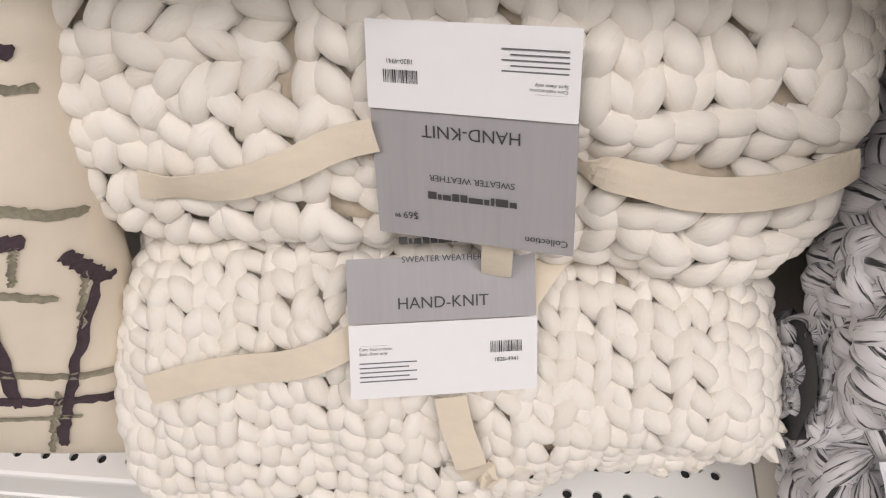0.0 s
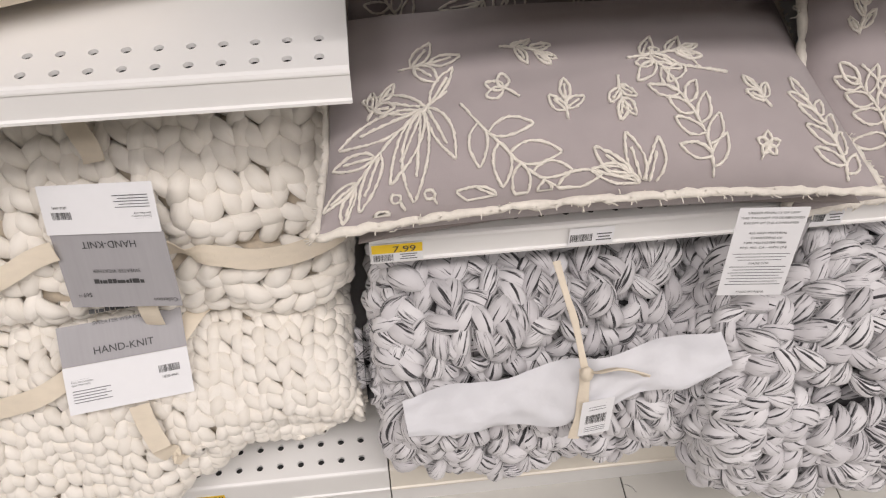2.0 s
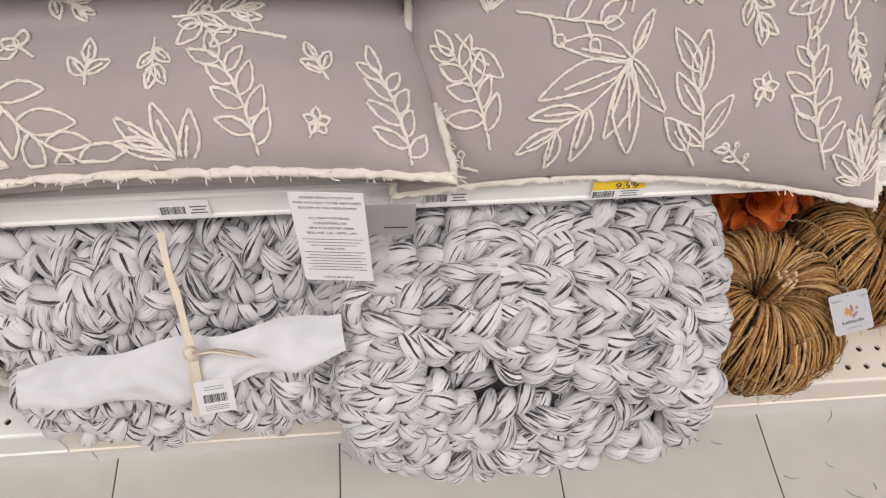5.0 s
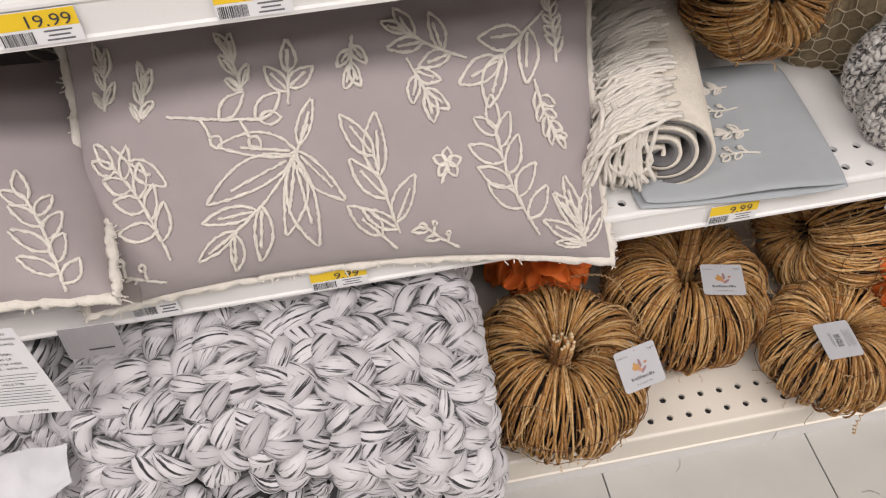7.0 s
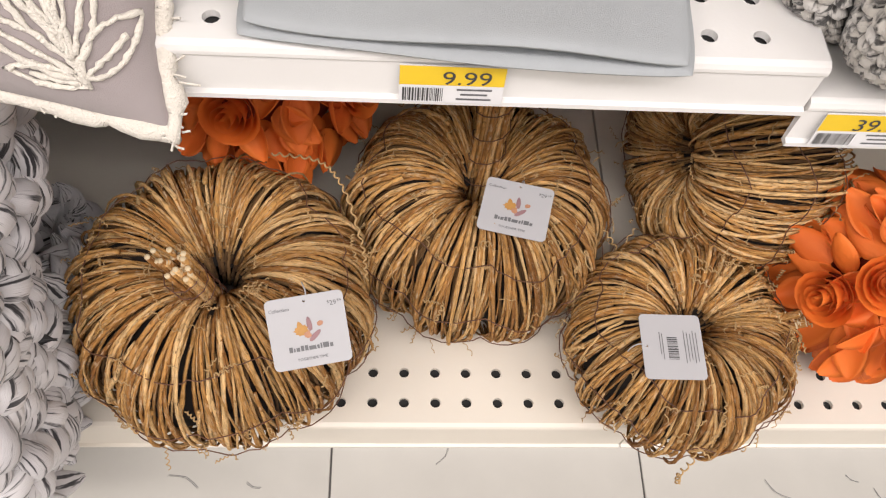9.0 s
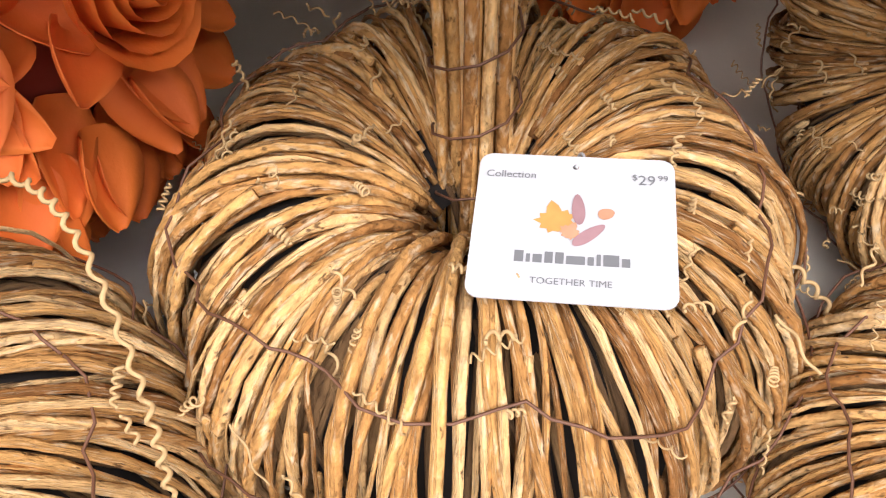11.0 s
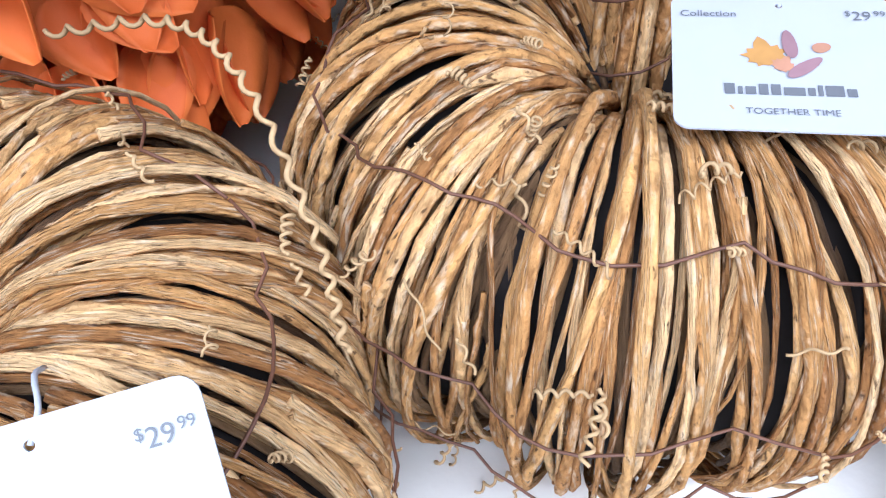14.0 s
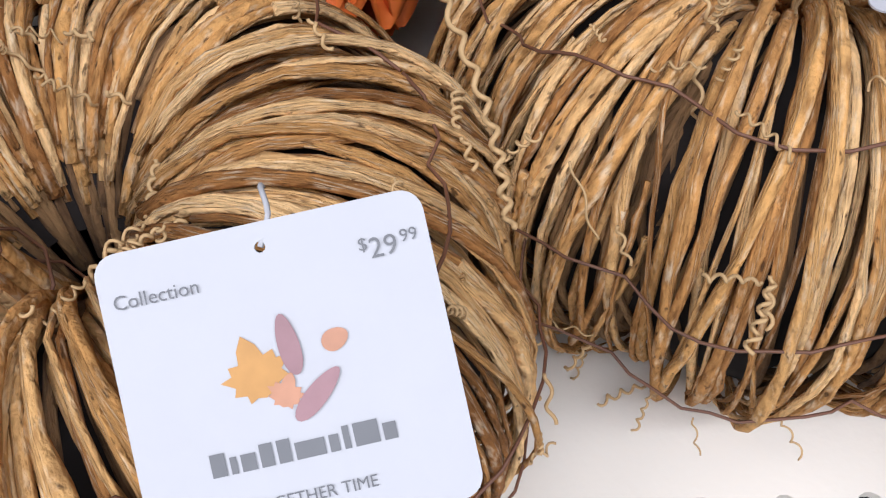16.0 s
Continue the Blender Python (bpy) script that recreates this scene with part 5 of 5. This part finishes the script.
def long_tendril(pts, coil, turns, name, parent_label):
    base = smooth_line(pts, 150)
    t = np.gradient(base, axis=0)
    t /= np.linalg.norm(t, axis=1)[:, None]
    a = np.cross(t, [0.1, 0.9, 0.3])
    a /= np.linalg.norm(a, axis=1)[:, None]
    b = np.cross(t, a)
    w = np.linspace(0, turns * 2 * np.pi, 150)
    return base + coil * (np.cos(w)[:, None] * a + np.sin(w)[:, None] * b)


P1 = twig_pumpkin(pose(1.110, 0.285, DECK + 0.001, 0, 0, 20), 0.111, 0.134, 11, 297, 101, "brown twig pumpkin with curled tendrils on base shelf", (-0.022, -0.026, 0.188))
P2 = twig_pumpkin(pose(1.303, 0.366, DECK + 0.001, 0, 0, 0), 0.106, 0.130, 10, 300, 102, "tan twig pumpkin with bundled stem on base shelf", (0.006, 0.040, 0.225), depth=0.12, stem_r=0.013)
P3 = twig_pumpkin(pose(1.460, 0.262, DECK + 0.001, 0, 0, 0), 0.088, 0.102, 10, 250, 103, "small brown twig pumpkin at front of base shelf", (0.078, -0.002, 0.100), stem_r=0.008)
P4 = twig_pumpkin(Matrix.Translation((1.512, 0.410, 0.262)) @ Vector((-0.95, -0.20, 0.14)).to_track_quat("Z", "Y").to_matrix().to_4x4() @ pose(0, 0, -0.06), 0.100, 0.120, 10, 280, 104, "brown twig pumpkin lying on its side behind others", None)
P5 = twig_pumpkin(Matrix.Translation((1.322, 0.498, 0.616)) @ pose(0, 0, 0, 74, 0, 6), 0.076, 0.105, 9, 190, 105, "brown twig pumpkin lying on folded blue-grey cloth", None)
vine = long_tendril([(0.035, 0.085, 0.140), (0.070, 0.075, 0.146), (0.088, 0.055, 0.142), (0.102, 0.02, 0.125), (0.106, -0.002, 0.108)], 0.0012, 20, "", "")
put("vine_curl", tubes("vine_curl", [vine], [0.00075], M_TENDRIL, 5), P1, pose(0, 0, 0, 0, 0, -20))
vine = long_tendril([(0.098, -0.02, 0.085), (0.112, -0.03, 0.07), (0.118, -0.045, 0.06), (0.135, -0.05, 0.055)], 0.0014, 9, "", "")
put("vine_curl", tubes("vine_curl", [vine], [0.0008], M_TENDRIL, 5), P2)
vine = long_tendril([(0.0, -0.075, 0.05), (0.004, -0.088, 0.035), (0.0, -0.094, 0.012), (0.006, -0.096, -0.012)], 0.0018, 8, "", "")
put("vine_curl", tubes("vine_curl", [vine], [0.0007], M_TENDRIL, 5), P3)

swing_tag(frame_from((1.322, 0.325, 0.3010), (0.048, -0.012, 0.0015), (0.010, 0.041, 0.0025)), 0.0497, 0.0440, "white printed card tag lying on twig pumpkin", "front", P2)
swing_tag(frame_from((1.1810, 0.2260, 0.3062), (0.049, 0.009, 0.002), (-0.009, 0.033, 0.025)), 0.0500, 0.0470, "white printed card tag standing out from twig pumpkin", "front", P1)
swing_tag(frame_from((1.4290, 0.2290, 0.2790), (0.000, 0.045, 0.003), (-0.048, 0.002, 0.002)), 0.0470, 0.0440, "white barcode card tag lying on small twig pumpkin", "back", P3)


# ---- wood-shaving flower balls ----
def petal_mesh(length, width, cup, seed):
    rnd = random.Random(seed)
    V, F = [], []
    nu, nv = 9, 7
    tw = rnd.uniform(-0.3, 0.3)
    for layer in (0, 1):
        for i in range(nu):
            u = i / (nu - 1)
            half = width / 2 * max(0.10, math.sin(math.pi * min(1, 0.12 + 0.86 * u ** 0.75)) ** 0.75)
            for j in range(nv):
                v = j / (nv - 1) * 2 - 1
                x = v * half
                z = cup * (v * v * half * 1.3 + 0.35 * length * u * u) - 0.0008 * layer + tw * x * u
                V.append((x, u * length, z))
    m = nu * nv
    for i in range(nu - 1):
        for j in range(nv - 1):
            k = i * nv + j
            F += [(k, k + 1, k + nv + 1, k + nv), (m + k + nv, m + k + nv + 1, m + k + 1, m + k)]
    for i in range(nu - 1):
        F += [(i * nv, (i + 1) * nv, m + (i + 1) * nv, m + i * nv), ((i + 1) * nv + nv - 1, i * nv + nv - 1, m + i * nv + nv - 1, m + (i + 1) * nv + nv - 1)]
    F += [((nu - 1) * nv + j, m + (nu - 1) * nv + j, m + (nu - 1) * nv + j + 1, (nu - 1) * nv + j + 1) for j in range(nv - 1)]
    return mesh_of("petal", V, F, M_PETAL, True)


PETALS = [petal_mesh(0.036, 0.026, 0.5, 1), petal_mesh(0.042, 0.027, 0.35, 2), petal_mesh(0.031, 0.024, 0.7, 3), petal_mesh(0.038, 0.022, -0.25, 4)]


def rose_mesh(radius):
    """Curled shaving rosette: nested open spirals."""
    V, F = [], []
    n = 90
    for i in range(n):
        f = i / (n - 1)
        a = f * 5.2 * 2 * math.pi
        r = radius * (0.10 + 0.90 * f)
        top = radius * (0.95 - 0.55 * f + 0.10 * math.sin(a * 1.45))
        flare = 1 + 0.20 * f
        V += [(r * 0.72 * math.cos(a), r * 0.72 * math.sin(a), -radius * 0.35), (r * math.cos(a), r * math.sin(a), top * 0.55), (r * flare * math.cos(a), r * flare * math.sin(a), top)]
    for i in range(n - 1):
        F += [(i * 3, i * 3 + 3, i * 3 + 4, i * 3 + 1), (i * 3 + 1, i * 3 + 4, i * 3 + 5, i * 3 + 2)]
    return mesh_of("rosette", V, F, M_PETAL, True)


ROSE = rose_mesh(0.021)


def flower_ball(x, y, z, R, seed, label, roses):
    rnd = random.Random(seed)
    t = thing("flower_ball", pose(x, y, z), label, "decoration", "orange flower balls")
    # dark red core paints depth shade into the gaps between orange petals
    bm = bmesh.new()
    bmesh.ops.create_icosphere(bm, subdivisions=3, radius=R * 0.55)
    part("core", bm, M_RED, t, "", True)
    rose_dirs = [Vector(d).normalized() for d in roses]
    for d in rose_dirs:
        q = d.to_track_quat("Z", "Y").to_matrix().to_4x4()
        put("rosette", ROSE, t, Matrix.Translation(d * R * 0.84) @ q @ pose(0, 0, 0, 0, 0, rnd.uniform(0, 360)))
    n = 280
    for i in range(n):
        zz = 1 - 2 * (i + 0.5) / n
        a = i * 2.399963
        d = Vector((math.sqrt(1 - zz * zz) * math.cos(a), math.sqrt(1 - zz * zz) * math.sin(a), zz))
        d = (d + Vector((rnd.uniform(-.1, .1), rnd.uniform(-.1, .1), rnd.uniform(-.1, .1)))).normalized()
        if any(d.angle(r) < 0.16 for r in rose_dirs):
            continue
        near = min(rose_dirs, key=lambda r: d.angle(r)) if rose_dirs else Vector((0, 0, 1))
        away = d - near
        away = (away - d * away.dot(d))
        if away.length < 0.05:
            away = d.orthogonal()
        yv = (away.normalized() * 0.75 + Vector((0, 0, -0.45)) + d * rnd.uniform(0.25, 0.75)).normalized()
        zv = (d - yv * d.dot(yv)).normalized()
        xv = yv.cross(zv)
        mm = Matrix((xv, yv, zv)).transposed().to_4x4() @ pose(0, 0, 0, 0, rnd.uniform(-22, 22), 0)
        mm.translation = d * R * rnd.uniform(0.52, 0.74)
        put("petal", PETALS[rnd.randrange(4)], t, mm @ Matrix.Diagonal((*[rnd.uniform(0.85, 1.12)] * 3, 1)))
    return t


flower_ball(1.132, 0.462, 0.284, 0.104, 31, "orange wood-shaving flower ball behind twig pumpkins", [(0.30, -0.55, 0.78), (-0.15, -0.85, 0.45), (-0.5, -0.5, 0.7), (0.80, -0.45, 0.35)])
flower_ball(1.618, 0.300, 0.256, 0.094, 32, "orange wood-shaving flower ball on base shelf", [(-0.5, -0.45, 0.7), (-0.75, -0.35, 0.3), (0.0, -0.3, 0.95), (-0.2, -0.9, 0.3)])
flower_ball(1.415, 0.585, 0.250, 0.088, 33, "orange wood-shaving flower ball at back of base shelf", [(-0.3, -0.7, 0.6), (0.3, -0.8, 0.4)])

# ---- folded cloth with embroidery ----
cloth = thing("folded_cloth", pose(1.270, 0.354, 0.5185, 0, 0, -4.5), "folded blue-grey embroidered cloth lying on white shelf", "folded cloth")


def soft_slab(w, d, z0, z1, seed, lift):
    V, F = [], []
    nx, ny = 30, 26
    r = (z1 - z0) / 2
    for side in (1, 0):
        for i in range(nx + 1):
            for j in range(ny + 1):
                a, b = math.sin((i / nx - 0.5) * math.pi), math.sin((j / ny - 0.5) * math.pi)
                edge = (1 - a ** 24) * (1 - b ** 24)
                z = (z0 + z1) / 2 + (r if side else -r) * max(0, edge) ** 0.5 + 0.0012 * math.sin(a * 4 + seed) * math.cos(b * 3) + lift * max(0, -b) ** 3 * (0.5 + 0.5 * math.sin(a * 3 + 1))
                rc = 0.965 + 0.035 * (1 - abs(a * b) ** 6)
                V.append((a * w / 2 * rc, b * d / 2 * rc, z))
    m = (nx + 1) * (ny + 1)
    for i in range(nx):
        for j in range(ny):
            k = i * (ny + 1) + j
            F += [(k, k + ny + 1, k + ny + 2, k + 1), (m + k, m + k + 1, m + k + ny + 2, m + k + ny + 1)]
    return V, F


for z0, z1, s, lift in ((0.0005, 0.0065, 1, 0.0), (0.0075, 0.0145, 3, 0.004)):
    v, f = soft_slab(0.212 - 0.004 * s, 0.186, z0, z1, s, lift)
    put("cloth_layer", mesh_of("cloth_layer", v, f, M_MAT, True), cloth)
for i, y in enumerate((-0.045, -0.012, 0.022, 0.055)):
    rnd = random.Random(70 + i)
    ls, rr = [], []
    for ln in sprig_lines("sprig" if i % 2 else "berry", 0.034, rnd):
        ls.append(np.array([(0.028 - q[1], y + q[0], 0.0165) for q in smooth_line(ln, 14)]))
        rr.append(0.0012)
    sprig = put("embroidered_sprig", tubes("embroidered_sprig", ls[:1], rr[:1], M_TUFT, 4), cloth)
    for ln, rd in zip(ls[1:], rr[1:]):
        put("leaf", tubes("leaf", [ln], [rd], M_TUFT, 4), sprig)

# ---- rolled fringed throw ----
throw = thing("rolled_throw", pose(1.178, 0.296, 0.5190, 0, 0, -15) @ Matrix.Diagonal((1.08, 1.0, 1.08, 1)), "rolled cream and grey woven throw with knotted fringe", "throw")


def spiral_point(a, turns_total):
    f = a / (turns_total * 2 * math.pi)
    r = 0.006 + 0.046 * f
    return np.array([1.12 * r * math.cos(a), 0.043 + 0.90 * r * math.sin(a)])


for a0, a1, mat, off in ((0.0, 11.2, M_THROW, 0.0), (1.0, 10.4, M_THROW_GREY, -0.0034), (11.2, 22.2, M_THROW_GREY, -0.0034), (11.2, 23.6, M_THROW, 0.0)):
    V, F = [], []
    n = 110
    rows = 6
    for i in range(n):
        a = a0 + (a1 - a0) * i / (n - 1)
        p = spiral_point(a, 3.75)
        c = np.array([0, 0.043])
        d = (p - c) / (np.linalg.norm(p - c) + 1e-9)
        for th in (off + 0.0016, off - 0.0016):
            q = p + d * th
            for k in range(rows):
                yy = k / (rows - 1) * 0.27
                V.append((q[0] * (1 - 0.05 * k / rows), yy + 0.003 * math.sin(a * 2.0) * (k == 0), max(0.0008, q[1])))
    for i in range(n - 1):
        for k in range(rows - 1):
            b = i * 2 * rows + k
            F += [(b, b + 1, b + 1 + 2 * rows, b + 2 * rows), (b + rows, b + rows + 2 * rows, b + rows + 1 + 2 * rows, b + rows + 1)]
        b = i * 2 * rows
        F.append((b, b + 2 * rows, b + 3 * rows, b + rows))
    put("woven_layer", mesh_of("woven_layer", V, F, mat, True), throw)
fr, frr = [], []
rngf = np.random.RandomState(77)
for i in range(120):
    y0 = 0.262 * (i / 119) ** 1.1 - 0.004
    a = rngf.uniform(75, 100)
    pts = []
    dy = rngf.uniform(-0.055, -0.015)
    reach = rngf.uniform(70, 105)
    for k in range(12):
        f = k / 11
        th = radians(a + reach * f)
        rx, rz = 0.060 + 0.003 * math.sin(k + i), 0.047
        pts.append((rx * math.cos(th) + rngf.normal(0, 0.0009), y0 + dy * f + rngf.normal(0, 0.0009), max(0.003, 0.043 + rz * math.sin(th) + rngf.normal(0, 0.0009))))
    fr.append(smooth_line(pts, 20))
    frr.append(0.0019)
for i in range(22):
    x0 = -0.050 + 0.055 * rngf.rand()
    pts = [(x0 - 0.006, 0.03, 0.078), (x0 - 0.004, 0.008, 0.080), (x0 - 0.006, -0.006, 0.066), (x0 - 0.006 + rngf.normal(0, 0.004), -0.010, 0.044), (x0 - 0.004 + rngf.normal(0, 0.006), -0.012 - 0.004 * rngf.rand(), 0.012 + 0.02 * rngf.rand())]
    fr.append(smooth_line(pts, 16))
    frr.append(0.0020)
f = put("fringe", tubes("fringe", fr, frr, M_TUFT, 5), throw)
f["kind"] = "stuff"


# ---- cloth pumpkins on the next bay ----
def cloth_pumpkin_surface(R, H, lobes, depth, mat, name, nu=96, nv=30):
    V, F = [], []
    for i in range(nu):
        for j in range(nv):
            V.append(pumpkin_point(radians(140 - j * 232 / (nv - 1)), 2 * math.pi * i / nu, R, H, lobes, depth, 0.42))
    for i in range(nu):
        for j in range(nv - 1):
            a, b = i * nv + j, ((i + 1) % nu) * nv + j
            F.append((a, b, b + 1, a + 1))
    return mesh_of(name, V, F, mat, True)


knit = thing("knitted_pumpkin", pose(1.500, 0.335, 0.4945, 0, 0, 15), "grey and white marled knit pumpkin on white shelf", "pumpkin")
KR, KH, KL = 0.097, 0.135, 8
# near-black body stands in for shade between the knitted stitches
put("stuffed_body", cloth_pumpkin_surface(KR * 0.975, KH * 0.98, KL, 0.22, M_GREY_GAP_SHADE, "stuffed_body"), knit)
P, D, N = [], [], []
rngk = np.random.RandomState(5)
for col in range(52):
    phi0 = 2 * math.pi * col / 52
    for row in range(27):
        th = radians(130 - 205 * row / 26)
        for sd in (-1, 1):
            phi = phi0 + sd * 0.030
            p = pumpkin_point(th, phi, KR, KH, KL, 0.22, 0.42)
            pa = pumpkin_point(th + 0.01, phi, KR, KH, KL, 0.22, 0.42) - p
            pb = pumpkin_point(th, phi + 0.01, KR, KH, KL, 0.22, 0.42) - p
            pa /= np.linalg.norm(pa)
            pb /= np.linalg.norm(pb)
            nn = np.cross(pb, pa)
            P.append(p)
            D.append(pa * 0.85 + pb * sd * 0.5)
            N.append(nn)
P, D, N = np.array(P), np.array(D), np.array(N)
D /= np.linalg.norm(D, axis=1)[:, None]
k = put("knitted_stitches", stitch_mesh("knitted_stitches", P, D, N, 0.0150, 0.0038, M_KNIT_GREY, 6, 5, 5), knit)
k["kind"] = "stuff"
stem = smooth_line([(0, 0, KH * 0.6), (-0.004, -0.004, KH * 1.05), (-0.012, -0.012, KH * 1.32)], 10)
put("stem", tubes("stem", [stem], [np.linspace(0.016, 0.012, 10)], M_BURLAP, 12), knit, None, "natural burlap stem")
red = hang_card("price_ticket", frame_from((1.462, 0.306, 0.640), (0.95, -0.2, -0.12), (0.2, 0.95, 0.2)), "orange-red card ticket on knitted pumpkin", "ticket", 0.044, 0.026, M_REDTAG)
bars([(0, 0.004 - 0.004 * i, 0.016, 0.0008) for i in range(2)], M_CARD, red)

net = thing("netted_pumpkin", pose(1.455, 0.500, 0.4945), "olive burlap pumpkin wrapped in pale wire net", "pumpkin")
NR, NH, NL = 0.092, 0.150, 8
put("stuffed_body", cloth_pumpkin_surface(NR, NH, NL, 0.10, M_OLIVE, "stuffed_body"), net)
lines = []
rows, cols = 15, 30
for r in range(rows):
    for c in range(cols):
        def node(rr, cc):
            return pumpkin_point(radians(125 - 190 * rr / rows), 2 * math.pi * cc / cols, NR + 0.002, NH + 0.003, NL, 0.10, 0.42)
        o = 0.5 if r % 2 else 0.0
        a, b = node(r + 0.0, c + o), node(r + 0.33, c + o + 0.5)
        lines += [np.array([a, b]), np.array([a, node(r + 0.33, c + o - 0.5)]), np.array([b, node(r + 1.0, c + o + 0.5)])]
w = put("wire_net", tubes("wire_net", lines, [0.0007] * len(lines), M_NET, 4, False), net)
w["kind"] = "stuff"
redp = thing("cloth_pumpkin", pose(1.640, 0.500, 0.4945), "dark red cloth pumpkin at back of shelf", "pumpkin")
put("stuffed_body", cloth_pumpkin_surface(0.10, 0.16, 8, 0.12, M_RED, "stuffed_body"), redp)

# ---- ceiling light housings ----
M_HOUSING = material("white_lamp_housing", (0.8, 0.8, 0.8), 0.4)
for lx in (-1.6, 1.0, 3.6):
    for ly in (-1.25, -2.1):
        lamp_thing = tagged(new("ceiling_light"), "white fluorescent ceiling light fixture", "ceiling light", "ceiling lights")
        lamp_thing.location = (lx, ly, CEILING)
        part("housing", box_bm(-1.2, 1.2, -0.17, 0.17, -0.075, 0.0, 0.01), M_HOUSING, lamp_thing)

# ---- floor tiles ----
T = 0.3048
TILE_X, TILE_Y = 0.571, 0.285


def tile_mesh():
    bm = box_bm(-T / 2 + 0.0010, T / 2 - 0.0010, -T / 2 + 0.0010, T / 2 - 0.0010, -0.0035, 0.0, 0.0006, 1)
    me = bpy.data.meshes.new("tile")
    bm.to_mesh(me)
    bm.free()
    me.materials.append(M_TILE)
    return me


TILE = tile_mesh()
for i in range(-6, 10):
    for j in range(-7, 2):
        put("tile", TILE, floor, pose(TILE_X + (i + 0.5) * T, TILE_Y + (j + 0.5) * T, 0))
V, F = [], []
for i in range(-14, 18):
    for j in range(-13, 2):
        if -6 <= i < 10 and j >= -7:
            continue
        x0, x1, y0, y1 = TILE_X + i * T + 0.001, TILE_X + (i + 1) * T - 0.001, TILE_Y + j * T + 0.001, TILE_Y + (j + 1) * T - 0.001
        k = len(V)
        V += [(x0, y0, 0), (x1, y0, 0), (x1, y1, 0), (x0, y1, 0)]
        F.append((k, k + 1, k + 2, k + 3))
far_tiles = put("tile_field", mesh_of("tile_field", V, F, M_TILE), floor)
far_tiles["kind"] = "stuff"
rngs = np.random.RandomState(88)
sc = []
for i in range(90):
    x, y = rngs.uniform(-0.4, 2.0), rngs.uniform(-0.15, 0.22)
    a, L = rngs.uniform(0, 6.28), rngs.uniform(0.002, 0.016)
    pts = smooth_line([(x, y, 0.0003), (x + L * math.cos(a), y + L * math.sin(a), 0.0003), (x + 2 * L * math.cos(a + 0.3), y + 2 * L * math.sin(a + 0.3), 0.0003)], 5)
    sc.append(ribbon("scuff", pts, np.tile([math.sin(a), -math.cos(a), 0], (5, 1)), np.full(5, rngs.uniform(0.0006, 0.002)), M_INK_GREY, 0.0002))
bm = bmesh.new()
for me in sc:
    bm.from_mesh(me)
    bpy.data.meshes.remove(me)
scuffs = part("scuff_marks", bm, M_INK_GREY)
tagged(scuffs, "small grey scuffs and dirt on floor tiles", "dirt", kind="stuff")
